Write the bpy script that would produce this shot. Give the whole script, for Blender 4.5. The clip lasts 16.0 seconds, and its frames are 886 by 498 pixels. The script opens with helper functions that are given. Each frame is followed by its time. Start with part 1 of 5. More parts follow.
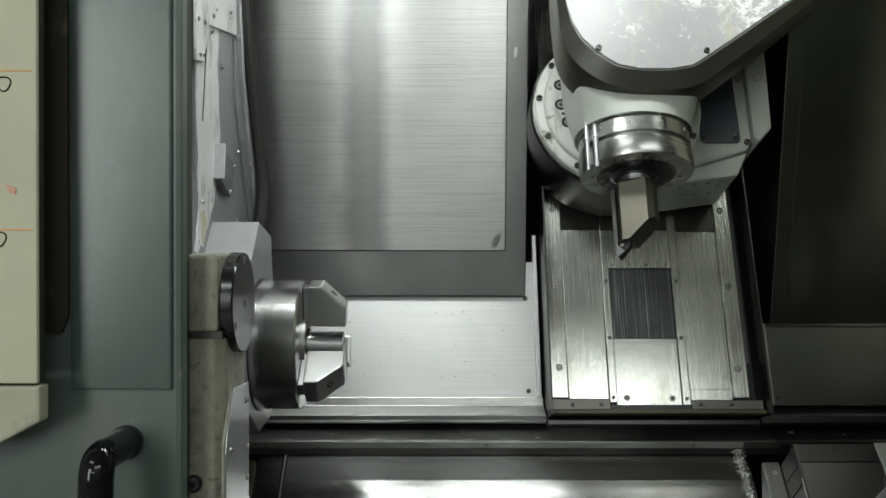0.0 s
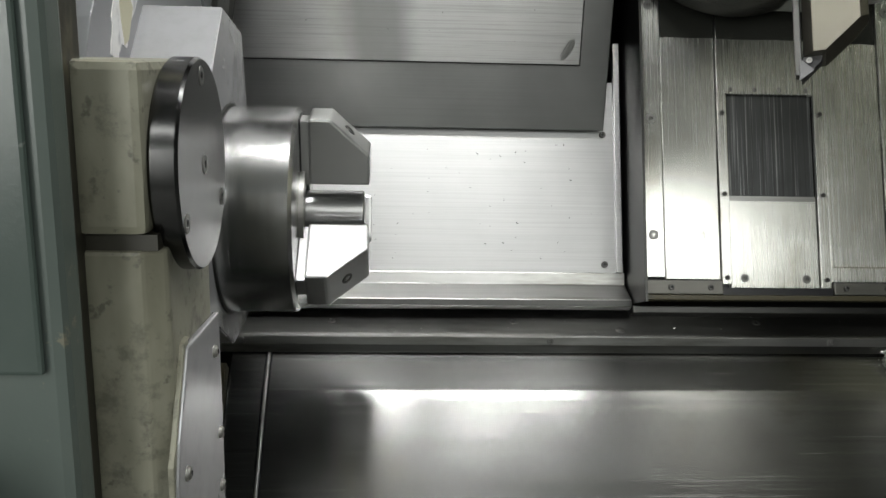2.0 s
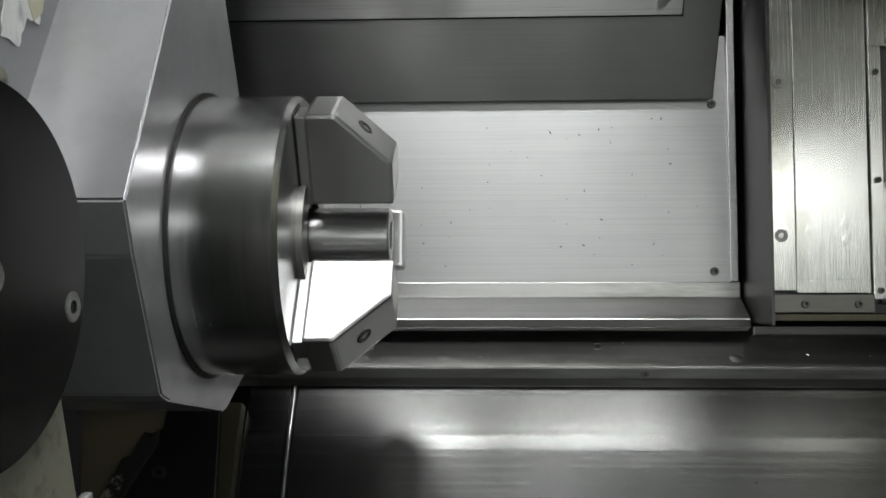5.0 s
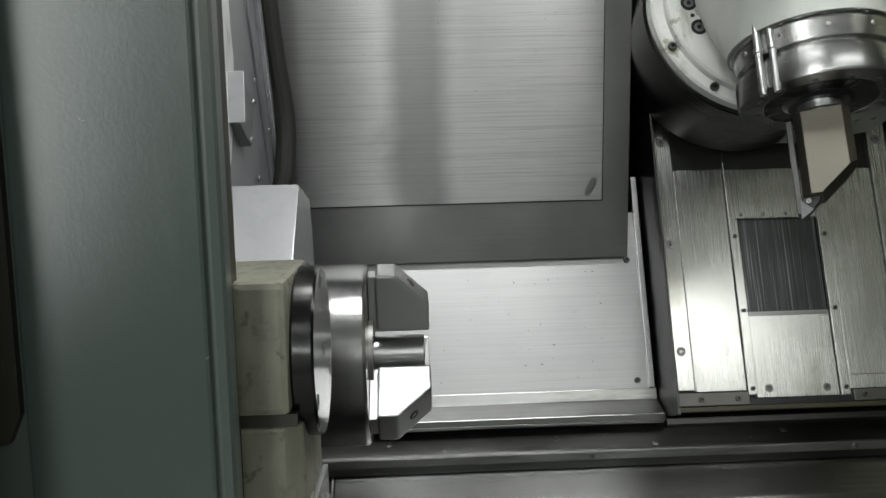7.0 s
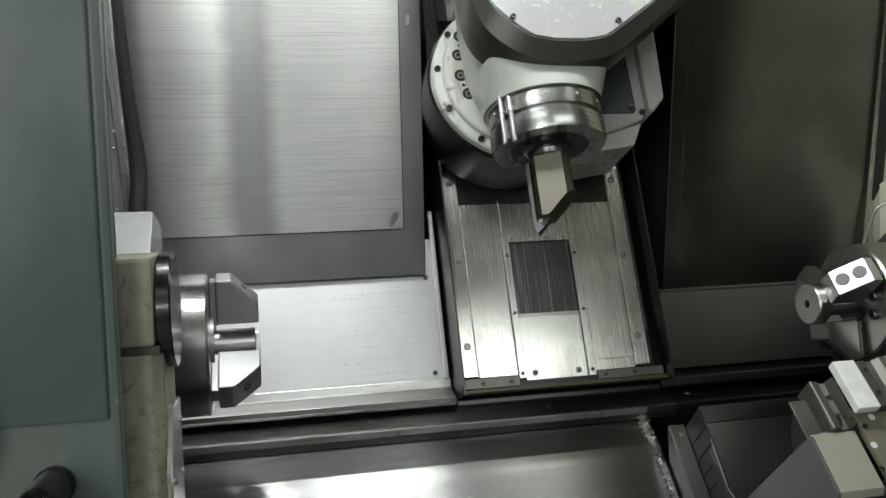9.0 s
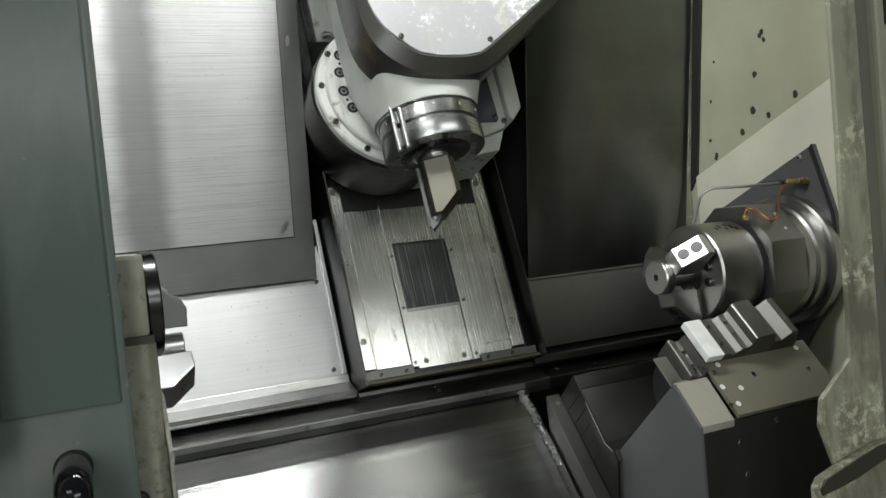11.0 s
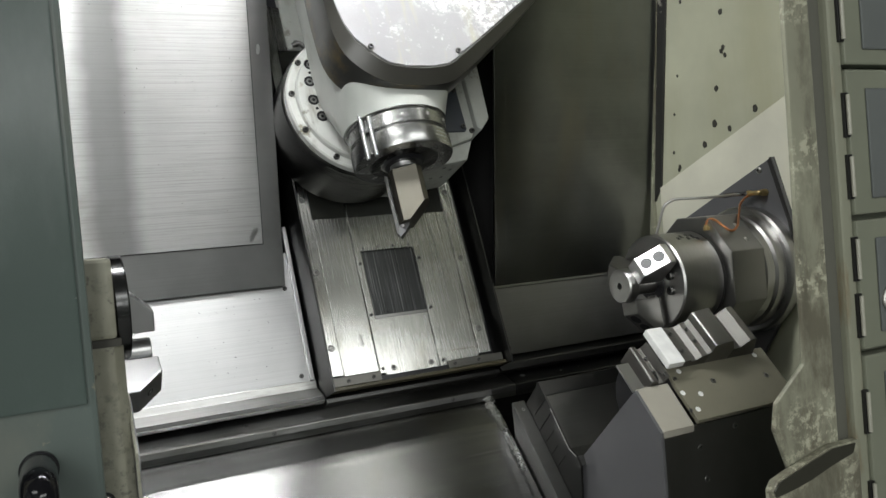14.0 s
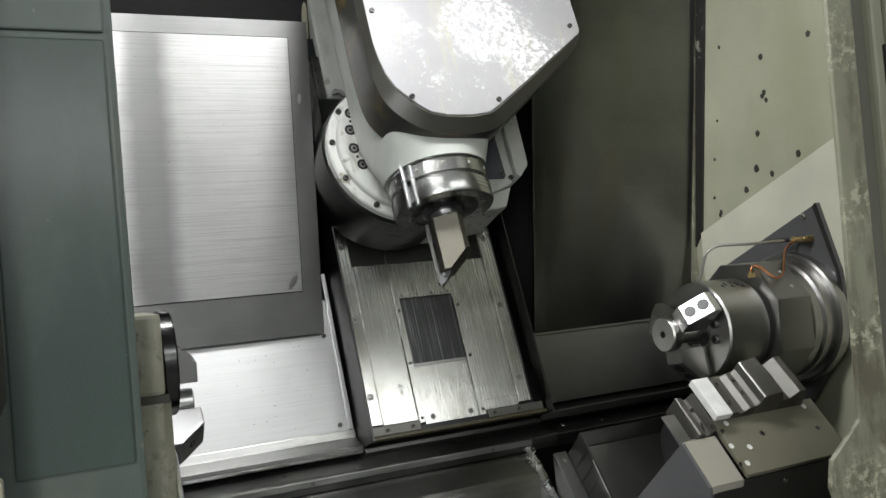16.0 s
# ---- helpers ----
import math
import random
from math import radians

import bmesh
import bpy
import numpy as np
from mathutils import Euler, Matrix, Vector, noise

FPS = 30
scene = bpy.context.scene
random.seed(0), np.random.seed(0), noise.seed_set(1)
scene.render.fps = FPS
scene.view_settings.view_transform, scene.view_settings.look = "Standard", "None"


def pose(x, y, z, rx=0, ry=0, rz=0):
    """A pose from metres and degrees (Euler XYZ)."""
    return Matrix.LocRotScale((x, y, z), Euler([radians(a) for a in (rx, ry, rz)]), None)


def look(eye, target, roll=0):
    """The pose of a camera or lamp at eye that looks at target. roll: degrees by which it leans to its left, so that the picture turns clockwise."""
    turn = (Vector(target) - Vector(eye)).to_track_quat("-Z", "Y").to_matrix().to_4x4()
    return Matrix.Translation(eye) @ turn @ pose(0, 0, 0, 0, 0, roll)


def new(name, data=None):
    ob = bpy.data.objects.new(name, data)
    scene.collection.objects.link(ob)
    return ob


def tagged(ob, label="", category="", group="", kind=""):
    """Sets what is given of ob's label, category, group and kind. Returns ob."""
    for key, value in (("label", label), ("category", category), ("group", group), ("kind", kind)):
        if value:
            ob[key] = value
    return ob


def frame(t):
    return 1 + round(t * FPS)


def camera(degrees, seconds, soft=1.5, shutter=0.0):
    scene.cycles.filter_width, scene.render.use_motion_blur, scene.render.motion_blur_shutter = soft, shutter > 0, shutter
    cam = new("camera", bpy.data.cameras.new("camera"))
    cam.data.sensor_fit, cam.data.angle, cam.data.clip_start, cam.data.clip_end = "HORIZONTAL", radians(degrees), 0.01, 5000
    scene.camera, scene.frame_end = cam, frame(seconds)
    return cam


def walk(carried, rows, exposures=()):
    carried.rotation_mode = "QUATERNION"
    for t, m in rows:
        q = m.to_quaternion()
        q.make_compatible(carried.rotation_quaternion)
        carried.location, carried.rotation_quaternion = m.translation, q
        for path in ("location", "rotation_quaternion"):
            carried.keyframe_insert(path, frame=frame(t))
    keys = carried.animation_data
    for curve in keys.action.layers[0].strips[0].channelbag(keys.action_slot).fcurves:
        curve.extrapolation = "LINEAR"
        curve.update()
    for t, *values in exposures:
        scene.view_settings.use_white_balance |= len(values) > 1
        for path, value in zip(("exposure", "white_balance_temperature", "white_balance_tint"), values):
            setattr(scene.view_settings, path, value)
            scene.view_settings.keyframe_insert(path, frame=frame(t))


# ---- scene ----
cam = camera(55.09, 16.0)
# seconds, eye x y z in metres, turns about x, y, z in degrees
ROWS = [
    (0.0, -0.3856, 0.0642, 1.4966, 89.54, -0.08, -0.43),
    (0.5, -0.4410, 0.1658, 1.4903, 86.66, -1.11, -1.06),
    (1.0, -0.5071, 0.2716, 1.4728, 83.35, -1.68, -2.56),
    (1.5, -0.5145, 0.3620, 1.4695, 80.41, -2.07, -4.41),
    (2.0, -0.4854, 0.5023, 1.4894, 77.20, -1.30, -2.96),
    (2.5, -0.4624, 0.6474, 1.5002, 75.78, -0.86, -0.83),
    (3.0, -0.4648, 0.7062, 1.5121, 73.14, -0.12, 0.52),
    (3.5, -0.4561, 0.7223, 1.4961, 72.95, -0.14, 1.07),
    (6.0, -0.4605, 0.6905, 1.5161, 75.68, 1.27, 2.80),
    (6.5, -0.4670, 0.5510, 1.5500, 80.55, 1.00, 3.10),
    (7.0, -0.5220, 0.4150, 1.5490, 83.60, 1.50, -2.25),
    (7.5, -0.5466, 0.3412, 1.5467, 85.08, 1.25, -7.49),
    (8.0, -0.5416, 0.2944, 1.5395, 86.13, 1.61, -9.96),
    (8.5, -0.5201, 0.2281, 1.5261, 86.85, 1.89, -11.87),
    (9.0, -0.5045, 0.1438, 1.5169, 87.14, 2.07, -12.37),
    (9.5, -0.5336, 0.0996, 1.5044, 87.25, 3.01, -15.23),
    (10.0, -0.6115, 0.0843, 1.4990, 87.48, 4.39, -19.80),
    (12.5, -0.6803, 0.0665, 1.4861, 88.01, 4.85, -27.38),
    (13.0, -0.6769, 0.0633, 1.4855, 88.00, 4.78, -27.51),
    (13.5, -0.6744, 0.0588, 1.4869, 88.18, 4.75, -27.28),
    (14.0, -0.6686, 0.0532, 1.4897, 88.34, 4.79, -27.15),
    (14.5, -0.6711, 0.0575, 1.4902, 88.70, 4.68, -27.34),
    (15.0, -0.6768, 0.0687, 1.4948, 89.21, 4.72, -26.62),
    (15.5, -0.6840, 0.0791, 1.5046, 90.06, 4.57, -26.07),
    (16.0, -0.6797, 0.0681, 1.5056, 91.15, 4.84, -25.15),
]
EXPOSURES = [(0.0, -0.2, 6500, 2.0), (1.0, 0.1, 6589, 4.4), (1.5, 0.27, 6500, 7.5), (2.0, 0.18, 6633, 8.0), (2.5, -0.15, 6567, 8.5), (3.5, -0.35, 6500, 8.8), (6.0, -0.25, 6500, 7.5), (6.5, -0.3, 6500, 7.3), (7.0, -0.23, 6500, 7.2), (8.0, 0.27, 6500, 7.7), (8.6, 0.0, 6500, 7.0), (9.0, -0.08, 6500, 4.5), (10.2, -0.05, 6500, 5.0), (12.5, 0.22, 6500, 9.0), (13.7, 0.19, 6500, 9.0), (14.5, 0.13, 6500, 9.0), (16.0, 0.13, 6500, 9.0)]
walk(cam, [(t, pose(x, y, z, rx, ry, rz)) for t, x, y, z, rx, ry, rz in ROWS], EXPOSURES)

# ---- light ----
world = bpy.data.worlds.new("hall_air")
world.use_nodes = True
world.node_tree.nodes["Background"].inputs["Color"].default_value = (0.80, 0.90, 1.0, 1)
world.node_tree.nodes["Background"].inputs["Strength"].default_value = 0.03
scene.world = world


def area_lamp(name, m, width, height, watts, colour):
    data = bpy.data.lights.new(name, "AREA")
    data.shape, data.size, data.size_y, data.energy, data.color = "RECTANGLE", width, height, watts, colour
    ob = new(name, data)
    ob.matrix_world = m
    return ob


area_lamp("work_light", look((-0.20, 0.95, 2.24), (-0.20, 1.22, 1.25)), 0.36, 0.09, 4.3, (0.99, 1.0, 1.0))
area_lamp("work_light", look((-0.56, 0.93, 2.24), (-0.30, 1.30, 1.55)), 0.20, 0.09, 3.7, (0.99, 1.0, 1.0))
# Added fill for the right wall; no lamp is known at this spot.
area_lamp("work_light", look((0.28, 0.90, 2.24), (0.45, 1.25, 1.35)), 0.36, 0.06, 0.9, (0.99, 1.0, 0.95))
# The second is an added fill for door and interior, no known lamp.
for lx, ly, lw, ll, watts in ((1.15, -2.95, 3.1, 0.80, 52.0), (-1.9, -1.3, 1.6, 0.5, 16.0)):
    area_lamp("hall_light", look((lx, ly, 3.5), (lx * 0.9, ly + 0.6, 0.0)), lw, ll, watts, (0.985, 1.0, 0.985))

# Added panel lamp standing in for the bright hall side mirrored in the door.
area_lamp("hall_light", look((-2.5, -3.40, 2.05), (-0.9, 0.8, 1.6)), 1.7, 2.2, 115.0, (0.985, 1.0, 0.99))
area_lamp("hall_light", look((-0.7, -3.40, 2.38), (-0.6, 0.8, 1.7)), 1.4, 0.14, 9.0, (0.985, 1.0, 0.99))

# ---- materials ----
def material(name):
    m = bpy.data.materials.new(name)
    m.use_nodes = True
    return m, m.node_tree.nodes, m.node_tree.links, m.node_tree.nodes["Principled BSDF"]


def ramp(nodes, links, source, stops):
    r = nodes.new("ShaderNodeValToRGB")
    el = r.color_ramp.elements
    el[0].position, el[0].color = stops[0][0], (*stops[0][1], 1)
    el[1].position, el[1].color = stops[-1][0], (*stops[-1][1], 1)
    for p, c in stops[1:-1]:
        e = el.new(p)
        e.color = (*c, 1)
    links.new(source, r.inputs[0])
    return r.outputs[0]


def noise_at(nodes, links, scale, detail=4.0, stretch=(1, 1, 1), rough=0.55):
    co = nodes.new("ShaderNodeTexCoord")
    mp = nodes.new("ShaderNodeMapping")
    mp.inputs["Scale"].default_value = stretch
    links.new(co.outputs["Object"], mp.inputs["Vector"])
    n = nodes.new("ShaderNodeTexNoise")
    n.inputs["Scale"].default_value, n.inputs["Detail"].default_value = scale, detail
    n.inputs["Roughness"].default_value = rough
    links.new(mp.outputs[0], n.inputs["Vector"])
    return n.outputs["Fac"]


def grey(v, tint=(1, 1, 1)):
    return tuple(v * k for k in tint)


def mix(nodes, links, fac, a, b, kind="MIX"):
    n = nodes.new("ShaderNodeMix")
    n.data_type, n.blend_type = "RGBA", kind
    for src, sock in ((fac, n.inputs[0]), (a, n.inputs[6]), (b, n.inputs[7])):
        if isinstance(src, (int, float)):
            sock.default_value = src
        elif isinstance(src, tuple):
            sock.default_value = (*src, 1)
        else:
            links.new(src, sock)
    return n.outputs[2]


def bump(nodes, links, bsdf, height, strength, distance=0.001):
    b = nodes.new("ShaderNodeBump")
    b.inputs["Strength"].default_value, b.inputs["Distance"].default_value = strength, distance
    links.new(height, b.inputs["Height"])
    links.new(b.outputs[0], bsdf.inputs["Normal"])


def steel(name, value, rough, stretch=(1, 1, 1), streak=160, tint=(1, 1, 1), stain=0.25, spread=0.12, relief=0.15, across=None, drawn=0.8):
    """Bare steel sheet: fine drawn streaks along one way, broad cloudy stains and varied gloss.
    across: the way, in the sheet's own axes, in which the drawn finish spreads its highlights."""
    m, nd, ln, p = material(name)
    fine = noise_at(nd, ln, streak, 3, stretch)
    broad = noise_at(nd, ln, 5.0, 5, (1, 1, 1))
    c1 = ramp(nd, ln, fine, [(0.3, grey(value * 0.92, tint)), (0.7, grey(value * 1.05, tint))])
    c2 = ramp(nd, ln, broad, [(0.35, grey(1 - stain)), (0.62, grey(1.0))])
    ln.new(mix(nd, ln, 1.0, c1, c2, "MULTIPLY"), p.inputs["Base Color"])
    p.inputs["Metallic"].default_value = 1.0
    rr = ramp(nd, ln, mix(nd, ln, 0.5, fine, broad), [(0.3, grey(rough - spread / 2)), (0.7, grey(rough + spread / 2))])
    ln.new(rr, p.inputs["Roughness"])
    bump(nd, ln, p, fine, relief, 0.0006)
    if across:
        way, turn = nd.new("ShaderNodeCombineXYZ"), nd.new("ShaderNodeVectorTransform")
        for sock, v in zip(way.inputs, across):
            sock.default_value = v
        turn.vector_type, turn.convert_from, turn.convert_to = "VECTOR", "OBJECT", "WORLD"
        ln.new(way.outputs[0], turn.inputs[0])
        ln.new(turn.outputs[0], p.inputs["Tangent"])
        p.inputs["Anisotropic"].default_value = drawn
    return m


def paint(name, colour, rough=0.45, worn=None, wear=0.0, wear_scale=60, grain=300, mottled=0.12, relief=0.1, wear_stretch=(1, 1, 1), soft=0.035, cover=1.0):
    """Paint with a slight orange-peel, cloudy dirt, and patches worn through to another colour."""
    m, nd, ln, p = material(name)
    broad = noise_at(nd, ln, 7.0, 6)
    fine = noise_at(nd, ln, grain, 2)
    base = ramp(nd, ln, broad, [(0.3, tuple(c * (1 - mottled) for c in colour)), (0.7, tuple(c * (1 + mottled * 0.6) for c in colour))])
    if worn:
        w = noise_at(nd, ln, wear_scale, 8, wear_stretch, 0.7)
        w2 = noise_at(nd, ln, wear_scale / 9, 3)
        both = mix(nd, ln, 0.45, w, w2)
        mask = ramp(nd, ln, both, [(0.60 - wear * 0.35, (0, 0, 0)), (0.60 + soft - wear * 0.35, (cover, cover, cover))])
        base = mix(nd, ln, mask, base, worn)
    ln.new(base, p.inputs["Base Color"])
    p.inputs["Roughness"].default_value = rough
    bump(nd, ln, p, fine, relief, 0.0005)
    return m


def streaks(m, colour, scale, stretch, lo, hi, cover):
    """Lays runs and smears of another colour over a finished paint."""
    nd, ln = m.node_tree.nodes, m.node_tree.links
    sock = nd["Principled BSDF"].inputs["Base Color"]
    old = sock.links[0].from_socket
    mask = ramp(nd, ln, noise_at(nd, ln, scale, 5, stretch, 0.6), [(lo, (0, 0, 0)), (hi, (cover, cover, cover))])
    ln.new(mix(nd, ln, mask, old, colour), sock)


def flecks(m, colour, scale, cluster, lo, hi, cover):
    """Scatters small chips of another colour in clusters over a finished paint."""
    nd, ln = m.node_tree.nodes, m.node_tree.links
    sock = nd["Principled BSDF"].inputs["Base Color"]
    old = sock.links[0].from_socket
    small = ramp(nd, ln, noise_at(nd, ln, scale, 8, (1, 1, 1), 0.75), [(lo, (0, 0, 0)), (hi, (cover, cover, cover))])
    where = ramp(nd, ln, noise_at(nd, ln, cluster, 3), [(0.50, (0, 0, 0)), (0.60, (1, 1, 1))])
    ln.new(mix(nd, ln, mix(nd, ln, 1.0, small, where, "MULTIPLY"), old, colour), sock)


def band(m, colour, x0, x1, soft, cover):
    """Lays one upright band of another colour, with a wavering edge, over a sheet between two places along it."""
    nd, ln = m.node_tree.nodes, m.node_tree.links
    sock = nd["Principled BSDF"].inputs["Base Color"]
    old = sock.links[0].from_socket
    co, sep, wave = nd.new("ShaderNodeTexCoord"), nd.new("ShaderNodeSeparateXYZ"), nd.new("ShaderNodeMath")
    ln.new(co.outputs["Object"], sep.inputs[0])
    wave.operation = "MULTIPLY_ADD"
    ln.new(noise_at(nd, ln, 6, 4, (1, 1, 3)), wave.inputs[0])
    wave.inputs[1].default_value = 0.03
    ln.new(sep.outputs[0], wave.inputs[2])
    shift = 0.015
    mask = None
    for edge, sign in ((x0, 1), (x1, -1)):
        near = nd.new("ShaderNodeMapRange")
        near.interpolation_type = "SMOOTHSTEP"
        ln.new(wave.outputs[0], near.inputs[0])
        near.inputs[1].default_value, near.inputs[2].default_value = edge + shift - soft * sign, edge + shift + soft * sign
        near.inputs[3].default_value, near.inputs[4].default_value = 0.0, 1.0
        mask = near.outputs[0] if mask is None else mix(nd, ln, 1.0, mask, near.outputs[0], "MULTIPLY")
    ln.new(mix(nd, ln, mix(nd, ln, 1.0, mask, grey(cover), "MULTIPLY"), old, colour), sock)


def plain(name, colour, rough, metal=0.0, emit=0.0):
    m, nd, ln, p = material(name)
    n = noise_at(nd, ln, 40, 4)
    ln.new(ramp(nd, ln, n, [(0.3, tuple(c * 0.88 for c in colour)), (0.7, tuple(min(1, c * 1.08) for c in colour))]), p.inputs["Base Color"])
    p.inputs["Roughness"].default_value, p.inputs["Metallic"].default_value = rough, metal
    if emit:
        p.inputs["Emission Color"].default_value, p.inputs["Emission Strength"].default_value = (*colour, 1), emit
    return m


SHEET_H = steel("drawn_steel_sheet", 0.47, 0.36, (0.3, 150, 150), 12, (1, 1.0, 0.99), 0.15, 0.08, 0.05, (0, 0, 1), 0.85)
SHEET_L = steel("pale_rolled_sheet", 0.49, 0.44, (0.4, 60, 60), 12, (1, 1.0, 1.0), 0.12, 0.08, 0.02, (0, 0, 1), 0.5)
SHEET_V = steel("scraped_steel_plate", 0.74, 0.27, (120, 120, 0.25), 12, (1, 1.0, 0.95), 0.22, 0.035, 0.004, (1, 0, 0), 0.72)
# Right covers' steel, toned darker for the weaker light and dark reflections there.
SHEET_D = steel("shade_toned_steel_panel", 0.21, 0.30, (0.3, 150, 150), 12, (0.97, 1.0, 0.95), 0.28, 0.05, 0.01, (0, 0, 1), 0.85)
INNERD = steel("scored_dark_plate", 0.10, 0.34, (110, 110, 1.5), 9, (0.97, 1, 1.02), 0.4, 0.2, 0.12, (1, 0, 0), 0.5)
FLOORST = steel("oily_steel_floor", 0.255, 0.25, (0.3, 110, 110), 12, (1, 1.0, 0.99), 0.3, 0.08, 0.003, (0, 0.68, 0.73), 0.52)
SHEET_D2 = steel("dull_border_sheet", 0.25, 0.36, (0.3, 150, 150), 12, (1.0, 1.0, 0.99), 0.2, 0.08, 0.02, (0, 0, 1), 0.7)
RAILST = steel("dull_rail_steel", 0.52, 0.34, (1, 30, 30), 9, (1, 1, 0.98), 0.25)
RAILTONED = steel("reflection_toned_rail_steel", 0.50, 0.34, (1, 30, 30), 9, (1, 1, 0.98), 0.25)
OILST = steel("oiled_cover_steel", 0.14, 0.38, (0.3, 110, 110), 12, (1, 1, 0.96), 0.3, 0.1, 0.02)
CLAMP = steel("dull_clamp_bar", 0.20, 0.45, (1, 20, 20), 10, (1, 0.98, 0.90), 0.3, 0.1, 0.03)
OLIVE = paint("oily_olive_strip", (0.048, 0.042, 0.022), 0.4)
TURNED = steel("turned_steel", 0.56, 0.24, (30, 1, 1), 14, (1, 1, 1), 0.12, 0.08, 0.08)
NOSEST = steel("turned_nose_steel", 0.46, 0.26, (1, 1, 40), 14, (1, 1, 0.98), 0.2, 0.08, 0.08)
TURNED_D = steel("dark_turned_steel", 0.47, 0.32, (30, 1, 1), 14, (1, 0.99, 0.96), 0.3, 0.1, 0.1)
RAMST = steel("oily_ram_steel", 0.15, 0.30, (1, 30, 1), 14, (1, 0.99, 0.95), 0.45, 0.12, 0.08)
GROUND = steel("ground_steel", 0.60, 0.30, (1, 1, 1), 8, (1, 1, 1), 0.12, 0.06, 0.0)
GROUND_D = steel("dark_ground_steel", 0.30, 0.40, (1, 1, 1), 8, (1, 0.98, 0.94), 0.2, 0.06, 0.0)
BLOCKST = steel("brown_tinged_block_steel", 0.22, 0.50, (1, 1, 1), 20, (1, 0.97, 0.90), 0.25, 0.08, 0.02)
HINGE = plain("worn_hinge_steel", (0.36, 0.35, 0.29), 0.45)
SLUDGE = paint("oily_sludge", (0.030, 0.029, 0.020), 0.4, (0.10, 0.098, 0.08), 0.15, 30, soft=0.2, cover=0.6)
TOOLST = steel("nickel_tool_steel", 0.155, 0.46, (1, 1, 1), 12, (1.0, 0.94, 0.78), 0.1, 0.08, 0.04)
DOORGREY = paint("slate_grey_paint", (0.062, 0.083, 0.074), 0.24, None, 0, grain=420, relief=0.14)
DOORLIGHT = paint("light_slate_paint", (0.098, 0.121, 0.110), 0.30, (0.22, 0.21, 0.16), 0.0, grain=420, relief=0.12)
CREAM = paint("cream_paint", (0.52, 0.50, 0.36), 0.5, None)
CREAM_W = paint("worn_cream_paint", (0.29, 0.285, 0.225), 0.5, (0.10, 0.098, 0.08), 0.30, 110, soft=0.10, cover=0.75, mottled=0.25, relief=0.35)
CREAM_R = paint("rubbed_cream_paint", (0.27, 0.27, 0.20), 0.42, (0.115, 0.105, 0.075), 0.42, 26, mottled=0.25, soft=0.10, cover=0.9, relief=0.2, wear_stretch=(1, 1, 0.45))
RUSTED = paint("stained_cream_lip", (0.25, 0.255, 0.19), 0.45, (0.16, 0.105, 0.045), 0.27, 14, wear_stretch=(3, 3, 0.5), soft=0.12, cover=0.85)
CHANNEL = paint("oily_channel_paint", (0.115, 0.115, 0.095), 0.36, (0.06, 0.055, 0.04), 0.15, 18, wear_stretch=(3, 3, 0.4), soft=0.2, cover=0.7)
WALLCREAM = paint("cream_wall_paint", (0.47, 0.475, 0.355), 0.42, None, relief=0.05)
WALLWHITE = paint("fresh_white_paint", (0.74, 0.725, 0.60), 0.4, None, relief=0.05)
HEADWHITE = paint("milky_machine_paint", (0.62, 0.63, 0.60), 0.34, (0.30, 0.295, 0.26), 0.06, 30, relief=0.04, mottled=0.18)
# Same milky paint, with the shade under the cover rim in its colour.
HEADGREY = paint("stained_shade_grey_paint", (0.40, 0.415, 0.385), 0.34, (0.22, 0.215, 0.18), 0.08, 30, relief=0.04, mottled=0.2)
CABINET = paint("olive_grey_cabinet_paint", (0.19, 0.20, 0.15), 0.42, (0.13, 0.12, 0.09), 0.1, 30, soft=0.15, cover=0.6)
CABINSET = paint("grey_cabinet_panel", (0.125, 0.135, 0.13), 0.40, None, relief=0.06)
COVERWHITE = paint("speckled_cover_plate", (0.31, 0.305, 0.315), 0.33, (0.56, 0.56, 0.56), 0.10, 130, grain=200, mottled=0.15, relief=0.25, soft=0.08, cover=0.8)
COVERRIM = paint("oily_cover_rim", (0.034, 0.034, 0.031), 0.34, (0.11, 0.108, 0.09), 0.03, 60, soft=0.1)
RIMSTAIN = paint("yellowed_rim_paint", (0.030, 0.029, 0.024), 0.34, (0.13, 0.10, 0.045), 0.06, 45, soft=0.12, cover=0.8)
DARKFILM = paint("dark_gloss_film", (0.022, 0.023, 0.020), 0.20, (0.05, 0.05, 0.042), 0.12, 30, soft=0.1)
GUARD = paint("satin_grey_guard", (0.50, 0.50, 0.52), 0.27, (0.44, 0.44, 0.45), 0.1, 20, relief=0.05, mottled=0.10, soft=0.2, cover=0.7)
CREAM_T = paint("soiled_cream_tab", (0.42, 0.40, 0.30), 0.5, (0.20, 0.19, 0.14), 0.2, 50, soft=0.15, cover=0.6)
# Cream browned for the shade under the spindle cover; also for oil-brown scraps.
PADCREAM = paint("shaded_oil_brown_cream", (0.20, 0.165, 0.11), 0.45, (0.09, 0.07, 0.04), 0.15, 40, soft=0.15, cover=0.7)
PEELED = paint("peeling_white_paint", (0.74, 0.74, 0.73), 0.35, (0.34, 0.34, 0.35), 0.25, 75, wear_stretch=(1, 1, 0.3), soft=0.08, cover=0.8)
HSGREY = paint("scuffed_grey_paint", (0.20, 0.205, 0.215), 0.33, (0.12, 0.12, 0.125), 0.12, 30, wear_stretch=(1, 1, 0.4), soft=0.15, cover=0.6)
OILSEAL = paint("oily_brown_seal", (0.03, 0.028, 0.02), 0.45, (0.17, 0.155, 0.10), 0.16, 50, wear_stretch=(1, 1, 0.35), soft=0.1, cover=0.7)
SEALWORN = paint("flaking_black_seal", (0.02, 0.02, 0.018), 0.6, (0.33, 0.32, 0.27), 0.14, 40, soft=0.04)
